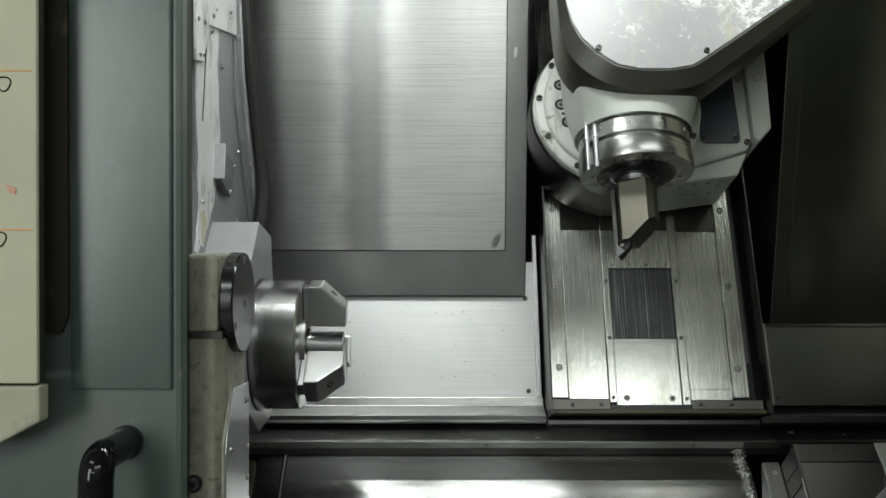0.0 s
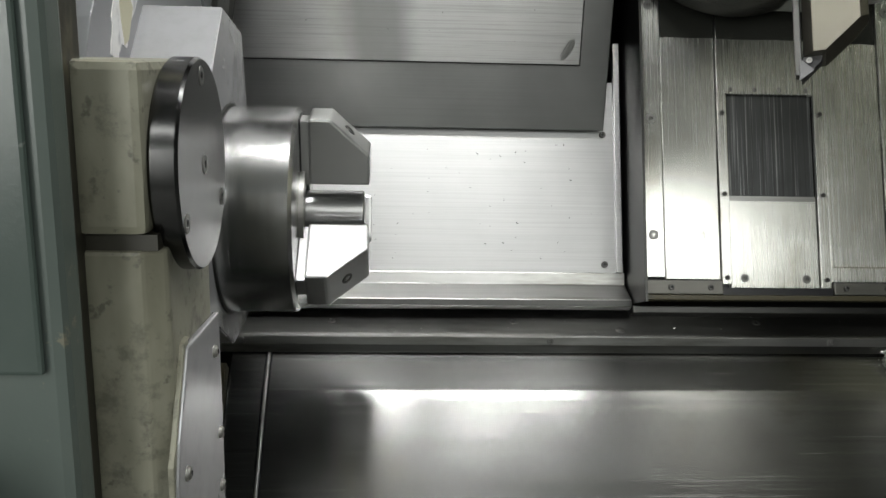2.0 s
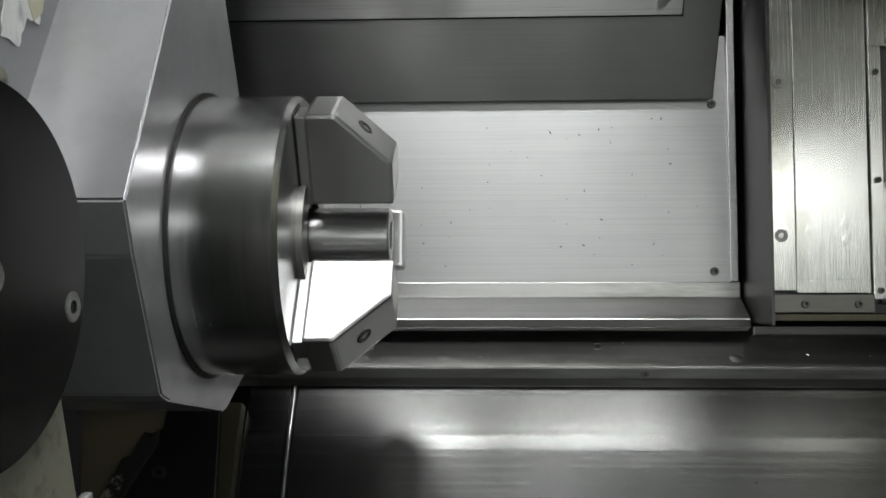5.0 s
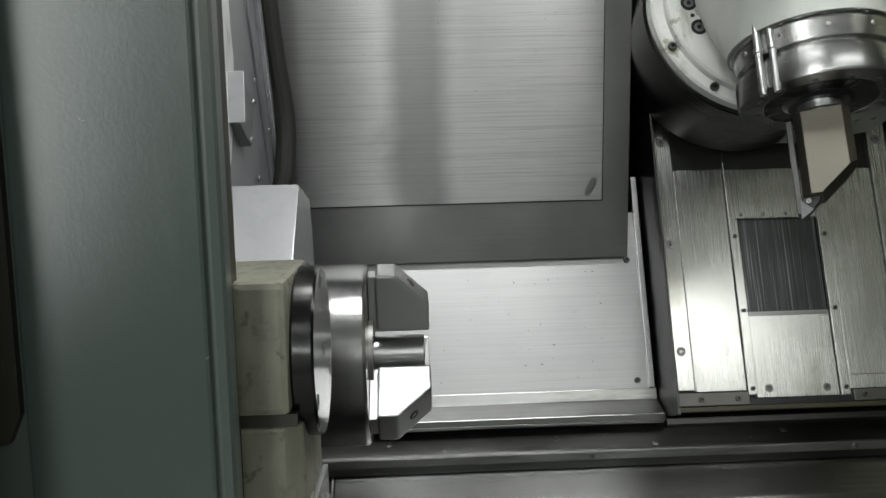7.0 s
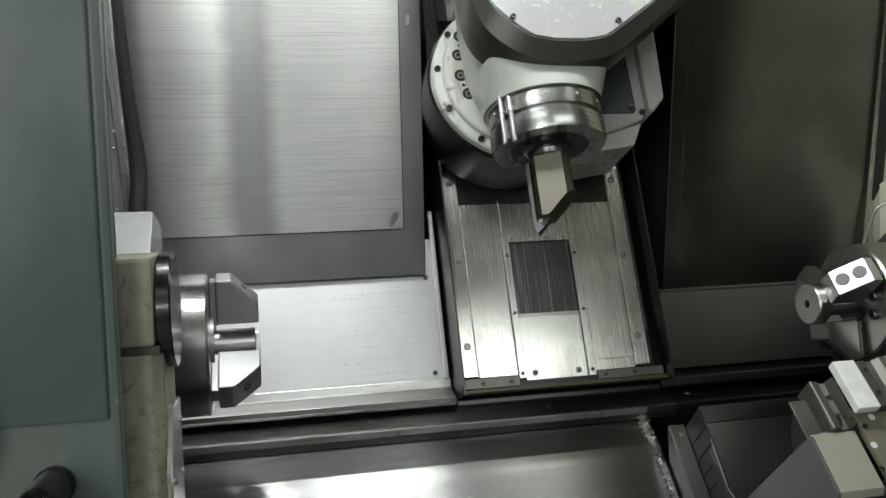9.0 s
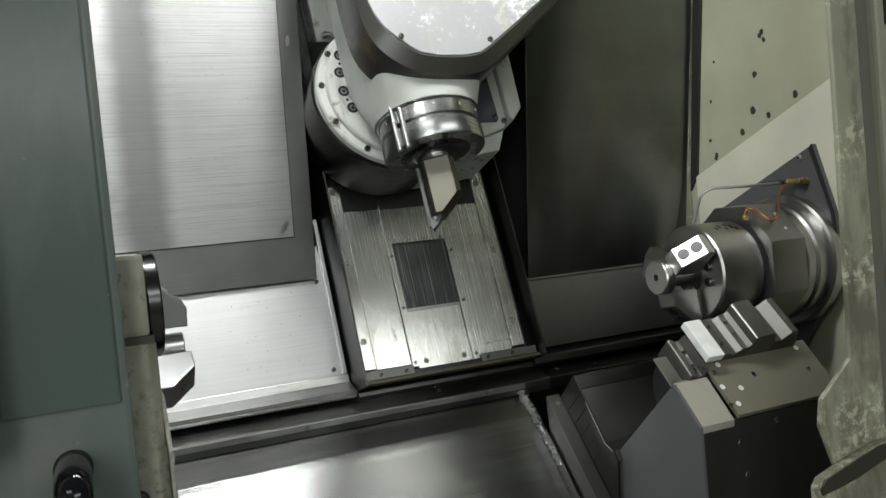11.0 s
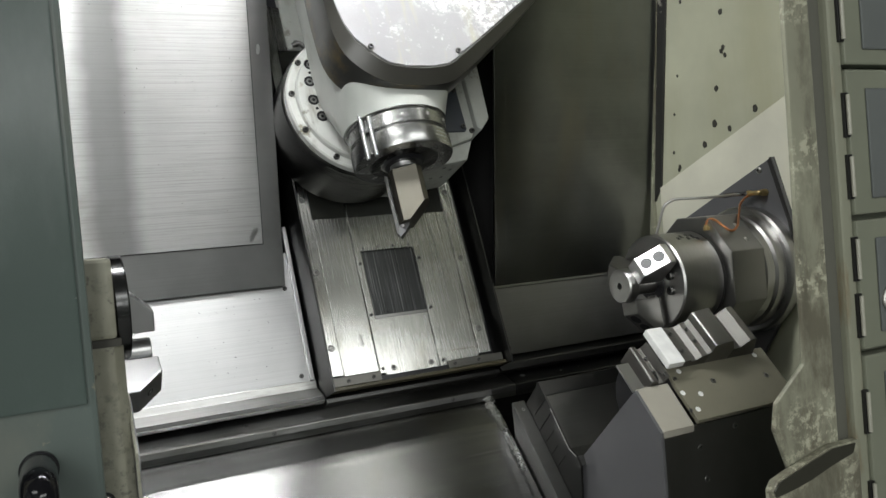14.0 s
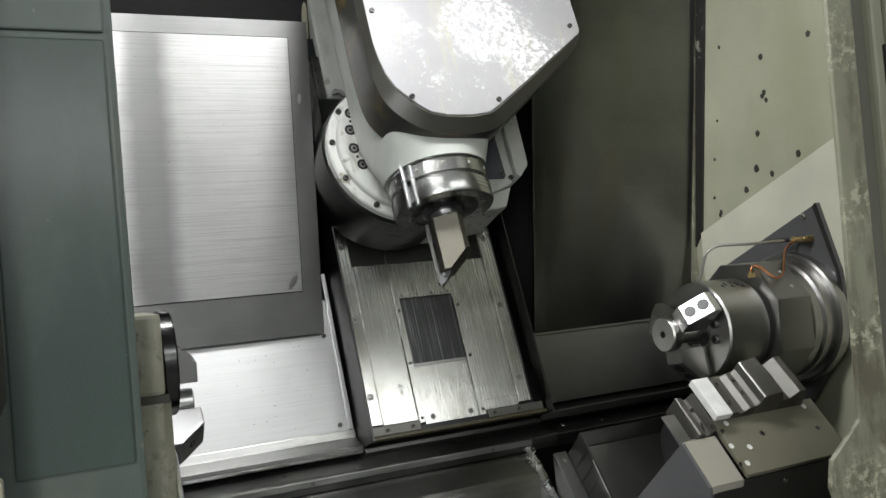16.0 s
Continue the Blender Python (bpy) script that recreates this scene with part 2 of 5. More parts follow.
RUST = plain("rust_orange_line", (0.75, 0.38, 0.12), 0.6)
PENINK = plain("dark_pen_ink", (0.03, 0.03, 0.035), 0.6)
PINK = plain("faded_red_mark", (0.62, 0.33, 0.24), 0.6)
GREASE = plain("black_grease", (0.012, 0.012, 0.011), 0.35)
SPOT = plain("dried_oil_spot", (0.045, 0.043, 0.036), 0.5)
CHIP = plain("bright_steel_chip", (0.66, 0.66, 0.64), 0.34, 1.0)
streaks(WALLCREAM, (0.40, 0.385, 0.25), 6, (1, 1.5, 0.4), 0.50, 0.72, 0.5)
streaks(HEADWHITE, (0.36, 0.33, 0.22), 30, (1, 1, 1), 0.62, 0.72, 0.5)
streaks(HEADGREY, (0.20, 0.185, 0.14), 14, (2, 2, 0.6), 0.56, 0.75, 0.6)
streaks(COVERRIM, (0.13, 0.09, 0.03), 14, (1, 1, 1), 0.5, 0.66, 0.8)
streaks(COVERWHITE, (0.36, 0.34, 0.24), 9, (4, 1, 0.5), 0.54, 0.72, 0.6)
streaks(HEADWHITE, (0.20, 0.185, 0.14), 16, (2, 2, 0.6), 0.58, 0.75, 0.7)
streaks(CREAM_W, (0.13, 0.125, 0.085), 7, (1.5, 1.5, 0.6), 0.46, 0.62, 0.7)
streaks(CREAM_W, (0.12, 0.115, 0.09), 18, (1.5, 1.5, 0.8), 0.58, 0.76, 0.6)
streaks(CREAM_W, (0.07, 0.066, 0.052), 120, (1, 1, 1), 0.60, 0.68, 0.65)
streaks(CREAM_R, (0.08, 0.075, 0.055), 12, (2, 2, 0.35), 0.54, 0.72, 0.6)
flecks(CREAM_R, (0.46, 0.45, 0.34), 70, 9, 0.50, 0.56, 0.9)
flecks(COVERWHITE, (0.66, 0.66, 0.66), 90, 7, 0.48, 0.54, 0.9)
flecks(PEELED, (0.80, 0.80, 0.79), 45, 8, 0.46, 0.52, 0.9)
streaks(DOORGREY, (0.12, 0.142, 0.132), 8, (1.5, 1, 0.6), 0.48, 0.70, 0.45)
streaks(DOORGREY, (0.24, 0.25, 0.23), 70, (1, 1, 1), 0.70, 0.74, 0.5)
streaks(DOORLIGHT, (0.19, 0.185, 0.15), 9, (1, 1, 0.5), 0.52, 0.72, 0.5)
streaks(CREAM, (0.47, 0.44, 0.29), 10, (1, 1, 0.6), 0.5, 0.75, 0.6)
streaks(FLOORST, (0.13, 0.115, 0.06), 5, (1.2, 0.6, 0.6), 0.50, 0.72, 0.55)
streaks(FLOORST, (0.17, 0.17, 0.16), 3, (0.5, 9, 9), 0.50, 0.66, 0.6)
streaks(FLOORST, (0.40, 0.40, 0.38), 5, (0.35, 34, 34), 0.56, 0.72, 0.3)
streaks(FLOORST, (0.085, 0.085, 0.078), 4, (0.5, 30, 30), 0.50, 0.72, 0.35)
streaks(FLOORST, (0.42, 0.42, 0.40), 7, (0.2, 45, 45), 0.57, 0.70, 0.35)
streaks(RAILST, (0.20, 0.195, 0.17), 6, (0.8, 6, 6), 0.50, 0.64, 0.6)
streaks(RAILST, (0.55, 0.55, 0.52), 9, (0.5, 20, 20), 0.60, 0.70, 0.5)
streaks(RAILTONED, (0.20, 0.195, 0.17), 6, (0.8, 6, 6), 0.50, 0.64, 0.6)
# Darkens the rail rightwards: the slide's dark reflection put into its colour.
band(RAILTONED, (0.11, 0.11, 0.10), -0.10, 0.70, 0.12, 0.8)
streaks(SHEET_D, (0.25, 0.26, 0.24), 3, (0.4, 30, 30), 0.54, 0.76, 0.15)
GUARD.node_tree.nodes["Principled BSDF"].inputs["Metallic"].default_value = 0.55
streaks(GUARD, (0.40, 0.40, 0.41), 40, (1, 1, 1), 0.48, 0.66, 0.45)
streaks(SHEET_V, (0.30, 0.27, 0.17), 26, (1, 1, 1), 0.60, 0.76, 0.5)
streaks(SHEET_V, (0.30, 0.30, 0.28), 60, (2, 2, 0.03), 0.52, 0.74, 0.16)
streaks(SHEET_V, (0.22, 0.20, 0.13), 9, (1.6, 1, 0.8), 0.56, 0.74, 0.45)
streaks(INNERD, (0.42, 0.43, 0.43), 22, (20, 20, 0.15), 0.55, 0.66, 0.6)
streaks(INNERD, (0.05, 0.05, 0.05), 18, (18, 18, 0.1), 0.52, 0.62, 0.7)
streaks(SHEET_H, (0.26, 0.26, 0.25), 5, (0.9, 90, 90), 0.50, 0.66, 0.48)
streaks(SHEET_H, (0.15, 0.15, 0.15), 7, (1.3, 150, 150), 0.60, 0.70, 0.55)
streaks(SHEET_H, (0.60, 0.60, 0.58), 7, (0.9, 130, 130), 0.62, 0.72, 0.4)
streaks(SHEET_H, (0.26, 0.25, 0.22), 5, (1, 1, 1), 0.56, 0.72, 0.5)
# Warm upright smears put the blurred hall reflection into the right sheet.
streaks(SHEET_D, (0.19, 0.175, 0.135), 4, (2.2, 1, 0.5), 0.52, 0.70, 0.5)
# Darker upright band near the middle of the brushed sheet.
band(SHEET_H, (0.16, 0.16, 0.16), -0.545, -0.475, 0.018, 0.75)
BLACK = plain("black_oxide", (0.012, 0.012, 0.014), 0.34, 0.0)
BLACKGLOSS = plain("glossy_black_plastic", (0.006, 0.006, 0.007), 0.10)
BLACKGLOSS.node_tree.nodes["Principled BSDF"].inputs["Specular IOR Level"].default_value = 0.3
DISCBLACK = steel("black_turned_disc", 0.09, 0.20, (12, 12, 12), 14, (1, 1, 1), 0.2, 0.1, 0.06)
RUBBER = plain("black_rubber", (0.018, 0.018, 0.016), 0.65)
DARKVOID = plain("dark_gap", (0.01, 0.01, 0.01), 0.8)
BLUEPLATE = paint("dark_blue_plate", (0.035, 0.042, 0.055), 0.42)
SCREW = steel("screw_steel", 0.50, 0.45, (1, 1, 1), 60, (1, 0.98, 0.93), 0.3)
SCREWDARK = steel("dark_screw_steel", 0.15, 0.42, (1, 1, 1), 60, (1, 0.99, 0.95), 0.3)
SCREWMID = steel("dull_screw_steel", 0.34, 0.45, (1, 1, 1), 60, (1, 0.99, 0.96), 0.3)
DARKST = steel("dark_dull_steel", 0.085, 0.36, (0.3, 110, 110), 12, (1, 1, 0.97), 0.3, 0.1, 0.03)
COPPER = plain("copper_pipe", (0.62, 0.27, 0.13), 0.3, 1.0)
BRASS = plain("brass_fitting", (0.55, 0.42, 0.2), 0.35, 1.0)
WHITEPOM = plain("white_plastic_bar", (0.82, 0.82, 0.80), 0.35)
TURRETG = paint("grey_turret_plate", (0.11, 0.11, 0.114), 0.36, None, relief=0.04, mottled=0.08)
TURRETB = paint("browned_turret_plate", (0.185, 0.175, 0.130), 0.34, (0.11, 0.105, 0.08), 0.1, 40, soft=0.15, cover=0.6, relief=0.05)
TURRETC = paint("beige_grey_cap", (0.37, 0.35, 0.295), 0.30, (0.27, 0.255, 0.20), 0.1, 30, soft=0.2, cover=0.6, relief=0.05)
HALLWALL = plain("hall_wall_paint", (0.54, 0.56, 0.54), 0.7)
HALLDARK = plain("dark_hall_paint", (0.16, 0.17, 0.165), 0.8)
HALLFLOOR = plain("hall_floor_concrete", (0.25, 0.25, 0.24), 0.7)

# ---- mesh helpers ----


def box(x0, x1, y0, y1, z0, z1, bevel=0.0, bm=None):
    bm = bm or bmesh.new()
    vs = [bm.verts.new((x, y, z)) for x in (x0, x1) for y in (y0, y1) for z in (z0, z1)]
    fs = [(0, 1, 3, 2), (4, 6, 7, 5), (0, 4, 5, 1), (2, 3, 7, 6), (0, 2, 6, 4), (1, 5, 7, 3)]
    faces = [bm.faces.new([vs[i] for i in f]) for f in fs]
    if bevel:
        edges = list({e for f in faces for e in f.edges})
        bmesh.ops.bevel(bm, geom=edges, offset=bevel, segments=2, affect="EDGES", profile=0.6)
    return bm


def prism(pts, lo, hi, axis="x", bevel=0.0, bm=None, segments=2):
    """A straight prism over a polygon. axis x: pts are (y, z); axis y: (x, z); axis z: (x, y)."""
    bm = bm or bmesh.new()

    def at(a, b, h):
        return {"x": (h, a, b), "y": (a, h, b), "z": (a, b, h)}[axis]
    low = [bm.verts.new(at(a, b, lo)) for a, b in pts]
    high = [bm.verts.new(at(a, b, hi)) for a, b in pts]
    n = len(pts)
    faces = [bm.faces.new(low), bm.faces.new(high)]
    faces += [bm.faces.new((low[i], low[(i + 1) % n], high[(i + 1) % n], high[i])) for i in range(n)]
    bmesh.ops.recalc_face_normals(bm, faces=faces)
    if bevel:
        bmesh.ops.bevel(bm, geom=list({e for f in faces for e in f.edges}), offset=bevel, segments=segments, affect="EDGES", profile=0.6)
    return bm


def rounded(pts, keep=1, times=2):
    """Cuts the corners of an outline, but for the first and last few."""
    for _ in range(times):
        out = list(pts[:keep])
        for a, b in zip(pts[keep - 1:-keep], pts[keep:len(pts) - keep + 1]):
            out.append((a[0] * 0.75 + b[0] * 0.25, a[1] * 0.75 + b[1] * 0.25))
            out.append((a[0] * 0.25 + b[0] * 0.75, a[1] * 0.25 + b[1] * 0.75))
        pts = out + list(pts[-keep:])
    return pts


def lathe(profile, axis="x", centre=(0, 0, 0), seg=64, bm=None, arc=(0, 360)):
    """A turned body: profile of (radius, height along the axis), closed at both ends."""
    bm = bm or bmesh.new()
    rings = []
    for r, h in profile:
        ring = []
        for i in range(seg):
            a = radians(arc[0] + (arc[1] - arc[0]) * i / seg)
            u, v = r * math.cos(a), r * math.sin(a)
            p = {"x": (h, u, v), "y": (u, h, v), "z": (u, v, h)}[axis]
            ring.append(bm.verts.new(Vector(p) + Vector(centre)))
        rings.append(ring)
    faces = []
    for a, b in zip(rings, rings[1:]):
        for i in range(seg):
            j = (i + 1) % seg
            faces.append(bm.faces.new((a[i], a[j], b[j], b[i])))
    faces.append(bm.faces.new(rings[0]))
    faces.append(bm.faces.new(rings[-1]))
    bmesh.ops.recalc_face_normals(bm, faces=faces)
    for f in faces[:-2]:
        f.smooth = True
    return bm


def tube(points, r, seg=14, bm=None, cuts=6):
    """A round pipe through points, with softly rounded turns."""
    bm = bm or bmesh.new()
    P = [Vector(p) for p in points]
    path = [P[0]]
    for i in range(1, len(P) - 1):
        a, b, c = P[i - 1], P[i], P[i + 1]
        d = min((b - a).length, (c - b).length) * 0.45
        s, e = b + (a - b).normalized() * d, b + (c - b).normalized() * d
        for k in range(cuts + 1):
            t = k / cuts
            path.append(s * (1 - t) ** 2 + b * 2 * t * (1 - t) + e * t * t)
    path.append(P[-1])
    rings, up = [], None
    for i, p in enumerate(path):
        d = (path[min(i + 1, len(path) - 1)] - path[max(i - 1, 0)]).normalized()
        if up is None:
            up = d.orthogonal().normalized()
        up = (up - d * up.dot(d)).normalized()
        side = d.cross(up)
        rings.append([bm.verts.new(p + (up * math.cos(2 * math.pi * k / seg) + side * math.sin(2 * math.pi * k / seg)) * r) for k in range(seg)])
    for a, b in zip(rings, rings[1:]):
        for k in range(seg):
            f = bm.faces.new((a[k], a[(k + 1) % seg], b[(k + 1) % seg], b[k]))
            f.smooth = True
    bm.faces.new(rings[0])
    bm.faces.new(rings[-1])
    bmesh.ops.recalc_face_normals(bm, faces=bm.faces)
    return bm


def finish(name, bm, mat):
    for e in bm.edges:
        if len(e.link_faces) == 2 and e.calc_face_angle(0.0) > 0.5:
            e.smooth = False
    me = bpy.data.meshes.new(name)
    bm.to_mesh(me)
    bm.free()
    me.materials.append(mat)
    return new(name, me)


def part(name, bm, mat, parent, label=""):
    ob = finish(name, bm, mat)
    ob.parent = parent
    return tagged(ob, label)


def thing(name, m, label, category, group="", kind=""):
    ob = new(name)
    ob.empty_display_size = 0.02
    ob.matrix_world = m
    return tagged(ob, label, category, group, kind)


def whole(name, bm, mat, label, category, m=None, kind="", group=""):
    ob = finish(name, bm, mat)
    if m is not None:
        ob.matrix_world = m
    return tagged(ob, label, category, group, kind)


SHARED = {}


def screw_mesh(style):
    """Head points along local -y; style: cap (socket head), button (round head), flat (countersunk)."""
    if style in SHARED:
        return SHARED[style]
    if style == "cap":
        prof = [(1.0, 0.0), (1.0, -0.75), (0.88, -0.9), (0.52, -0.9), (0.45, -0.25), (0.02, -0.2)]
    elif style == "button":
        prof = [(1.0, 0.0), (0.97, -0.25), (0.75, -0.55), (0.42, -0.66), (0.38, -0.3), (0.02, -0.28)]
    else:
        prof = [(1.0, 0.0), (1.0, -0.06), (0.92, -0.12), (0.45, -0.12), (0.40, 0.0), (0.02, 0.0)]
    bm = lathe(prof, "y", seg=18)
    for e in bm.edges:
        if len(e.link_faces) == 2 and e.calc_face_angle(0.0) > 0.5:
            e.smooth = False
    me = bpy.data.meshes.new("screw_" + style)
    bm.to_mesh(me)
    bm.free()
    me.materials.append({"cap": SCREWDARK, "button": SCREW, "flat": SCREWMID}[style])
    me.materials.append(BLACK)
    for poly in me.polygons:
        if all(math.hypot(me.vertices[i].co.x, me.vertices[i].co.z) < 0.46 for i in poly.vertices):
            poly.material_index = 1
    SHARED[style] = me
    return me


def screw(parent, x, y, z, r, style="cap", turn=(0, 0, 0), name="screw"):
    ob = new(name, screw_mesh(style))
    ob.parent = parent
    ob.matrix_local = pose(x, y, z, *turn) @ Matrix.Diagonal((r, r, r, 1))
    return ob


# slanted frame of the carriage: x along the spindle, y into the slope, z up the slope
CARRIAGE_X = 0.001
HEAD_LIFT = 0.0
SLOPE = pose(CARRIAGE_X, 1.470, 1.289, -19.5)
AXIS_Y, AXIS_Z = 1.235, 1.356

# ---- structure: enclosure, walls, floor ----
TOPZ = 2.32


def structure(name, bm, mat, label, m=None):
    return whole(name, bm, mat, label, "structure", m, "structure")


# Unseen hall shell; ceiling and east wall toned dark to dim mirrored light.
structure("hall_floor", box(-4, 4, -3.5, 2.6, -0.05, 0.0), HALLFLOOR, "plain grey concrete workshop floor")
structure("hall_wall_south", box(-4, 4, -3.6, -3.5, 0, 3.6), HALLWALL, "plain pale workshop wall behind the machine opening")
structure("hall_wall_west", box(-4.1, -4, -3.5, 2.6, 0, 3.6), HALLWALL, "plain pale workshop side wall")
structure("hall_wall_east", box(4, 4.1, -3.5, 2.6, 0, 3.6), HALLDARK, "unseen workshop side wall, dark to dim the reflection in the covers")
structure("hall_wall_north", box(-4, 4, 2.6, 2.7, 0, 3.6), HALLWALL, "plain pale workshop wall behind the machine")
structure("hall_ceiling", box(-4.1, 4.1, -3.6, 2.7, 3.6, 3.7), HALLDARK, "unseen workshop ceiling, dark to dim the reflection in the floor")

structure("wall_back", box(-1.4, 1.0, 1.75, 1.78, 0.6, TOPZ), DARKVOID, "near-black rear wall of the machine")
structure("wall_left", box(-1.45, -1.40, 0.86, 1.78, 0.6, TOPZ), CREAM_W, "cream painted end wall of the machine")
# Unseen roof, added so outside light enters only by the front opening.
structure("enclosure_roof", box(-1.45, 1.0, 0.84, 1.78, TOPZ, TOPZ + 0.03), DARKVOID, "unseen near-black roof keeping outside light off the machine inside")
structure("front_header", box(-1.45, 1.0, 0.80, 0.84, 2.25, TOPZ + 0.03), DOORGREY, "slate grey header over the door opening")
structure("front_apron", box(-1.45, 1.0, 0.78, 0.83, 0.0, 0.86), DOORGREY, "slate grey painted apron under the door opening")

# sloping chip floor in front of the rail
fl = thing("floor", pose(0, 0, 0), "oily sloping steel chip floor with horizontal rub marks", "floor", kind="structure")
FLOORCUT = [(1.50, 1.165), (1.448, 1.154), (1.404, 1.120), (1.396, 1.112), (0.98, 0.654), (0.86, 0.60), (0.86, 0.58), (0.98, 0.61), (1.41, 1.07), (1.50, 1.135)]
part("floor_sheet", prism(FLOORCUT, -0.626, 0.117, "x"), FLOORST, fl)
part("floor_end_sheet", prism(FLOORCUT, -0.672, -0.634, "x"), FLOORST, fl)
part("floor_groove", prism([(1.50, 1.158), (1.448, 1.147), (1.402, 1.110), (0.98, 0.646), (0.98, 0.61), (1.41, 1.07), (1.50, 1.135)], -0.634, -0.626, "x"), BLACK, fl)
part("groove_wire", tube([(-0.630, 1.444, 1.150), (-0.630, 1.400, 1.115), (-0.630, 1.19, 0.884), (-0.630, 0.985, 0.658)], 0.0018, 8), RAILST, fl)

# fixed rail strip along the floor
rl = thing("rail", pose(0, 0, 0), "dull steel guide cover strip with a bright front lip", "rail", kind="structure")
RAILCUT = [(1.50, 1.196), (1.440, 1.176), (1.436, 1.174), (1.436, 1.163), (1.440, 1.152), (1.50, 1.152)]
part("strip", prism(RAILCUT, -1.0, 0.168, "x", 0.0012), RAILTONED, rl)
part("front_lip", box(-1.0, 0.112, 1.4340, 1.4358, 1.1635, 1.1735, 0.0004), RAILST, rl, "rubbed bright lip")
# Rail end in darker steel, for the dark side mirrored there.
part("dark_end_strip", prism(RAILCUT, 0.169, 0.60, "x", 0.0012), DARKST, rl, "strip end darkened for dark reflections")
part("shadow_gap", box(-1.0, 0.098, 1.4405, 1.46, 1.155, 1.1635), BLACK, rl)
for sx in (-0.78, -0.56, -0.345, -0.05, 0.2):
    screw(rl, sx, 1.462, 1.1836, 0.005, "flat", (-71.5, 0, 0))
for sx in (-0.66, -0.305, 0.03):
    screw(rl, sx, 1.4338, 1.1685, 0.004, "flat")
for sx in (-0.70, -0.49, -0.22):
    d = part("dent", lathe([(0.006, 0.0), (0.004, 0.0007), (0.001, 0.001)], "z", seg=16), RAILST, rl)
    d.matrix_local = pose(sx, 1.447, 1.1783, 18.4)

# right end wall with the counter spindle
wr = thing("wall_right", pose(0, 0, 0), "cream painted end wall with small oily holes", "wall", kind="structure")
part("wall_panel", box(0.60, 0.64, 1.00, 1.75, 0.7, TOPZ), WALLCREAM, wr)
part("white_panel", prism([(1.475, 1.529), (1.131, 1.669), (1.0, 1.722), (1.0, 1.30), (1.475, 1.30)], 0.594, 0.5985, "x", 0.0006), WALLWHITE, wr, "freshly painted white lower panel")
random.seed(5)
for yy, zz, rr in ((1.278, 1.781, 5), (1.273, 1.787, 5), (1.269, 1.772, 4.5), (1.403, 1.757, 3), (1.298, 1.712, 5.5), (1.205, 1.658, 6.5), (1.309, 1.644, 7), (1.271, 1.63, 6), (1.34, 1.606, 6.5), (1.42, 1.679, 3), (1.43, 1.60, 3.5), (1.415, 1.568, 5), (1.418, 1.562, 4), (1.379, 1.904, 4), (1.273, 1.857, 6), (1.159, 1.869, 6)):
    spot = [(yy + rr * 0.00085 * random.uniform(0.75, 1.15) * math.cos(math.pi * k / 7), zz + rr * 0.001 * random.uniform(0.8, 1.25) * math.sin(math.pi * k / 7)) for k in range(14)]
    part("oily_hole", prism(spot, 0.5985, 0.601, "x"), SPOT, wr)
part("corner_strip", prism([(1.525, 1.40), (1.525, 1.43), (1.498, 1.645), (1.449, 1.949), (1.40, 2.3), (1.388, 2.3), (1.438, 1.945), (1.477, 1.642), (1.496, 1.50), (1.496, 1.40)], 0.588, 0.5985, "x", 0.001), CREAM_R, wr)
part("corner_seal", prism([(1.496, 1.50), (1.477, 1.642), (1.438, 1.945), (1.388, 2.3), (1.366, 2.3), (1.414, 1.939), (1.457, 1.64), (1.472, 1.535)], 0.594, 0.6005, "x", 0.0008), SEALWORN, wr, "flaking black corner seal")
part("top_patch", prism([(1.05, 1.90), (1.075, 1.905), (1.078, 1.95), (1.07, 1.99), (1.05, 2.0)], 0.597, 0.601, "x"), GREASE, wr)

# door opening: right post of the frame
rp = thing("door_frame", pose(0, 0, 0), "rubbed cream painted post of the door frame", "door frame", kind="structure")
part("post", prism([(0.220, 2.25), (0.2135, 1.56), (0.2085, 1.31), (0.2065, 1.276), (0.154, 1.235), (0.148, 1.203), (0.168, 1.150), (0.170, 1.10), (0.260, 1.10), (0.260, 2.25)], 0.80, 0.807, "y", 0.002), CREAM_R, rp)
part("channel", box(0.260, 0.288, 0.806, 0.84, 0.86, 2.25, 0.001), CHANNEL, rp, "oily olive-grey channel")
part("lip", box(0.286, 0.309, 0.794, 0.84, 0.86, 2.25, 0.005), RUSTED, rp)
part("lower_corner", prism([(0.122, 1.136), (0.130, 1.146), (0.150, 1.152), (0.231, 1.170), (0.28, 1.170), (0.28, 0.86), (0.122, 0.86)], 0.786, 0.799, "y", 0.002), CREAM_R, rp)
part("sludge", prism([(0.123, 1.136), (0.132, 1.145), (0.189, 1.159), (0.230, 1.168), (0.272, 1.167), (0.266, 1.155), (0.226, 1.147), (0.188, 1.137), (0.160, 1.132), (0.126, 1.128)], 0.784, 0.7865, "y", 0.0006), SLUDGE, rp, "dark oily sludge")

# ---- left sliding door ----
dr = thing("door_1", pose(-0.612, 0.819, 0.86), "slate grey sliding machine door standing open", "door", kind="structure")
part("door_leaf", box(-0.75, -0.001, 0.004, 0.026, 0, 1.39, 0.005), DOORLIGHT, dr)
part("door_panel", box(-0.098, -0.009, 0.0, 0.004, 0.505, 0.858, 0.0018), DOORGREY, dr, "dark slate painted panel")
part("upper_panel", box(-0.70, -0.009, 0.0, 0.004, 0.864, 1.39, 0.0018), DOORLIGHT, dr)
part("side_panel", box(-0.70, -0.135, 0.0, 0.004, 0.505, 0.858, 0.0018), DOORGREY, dr)
part("grip_slot", prism([(-0.100, 0.57), (-0.106, 0.556), (-0.127, 0.556), (-0.133, 0.57), (-0.133, 0.858), (-0.100, 0.858)], -0.001, 0.0042, "y"), OILSEAL, dr, "dark oily grip slot")
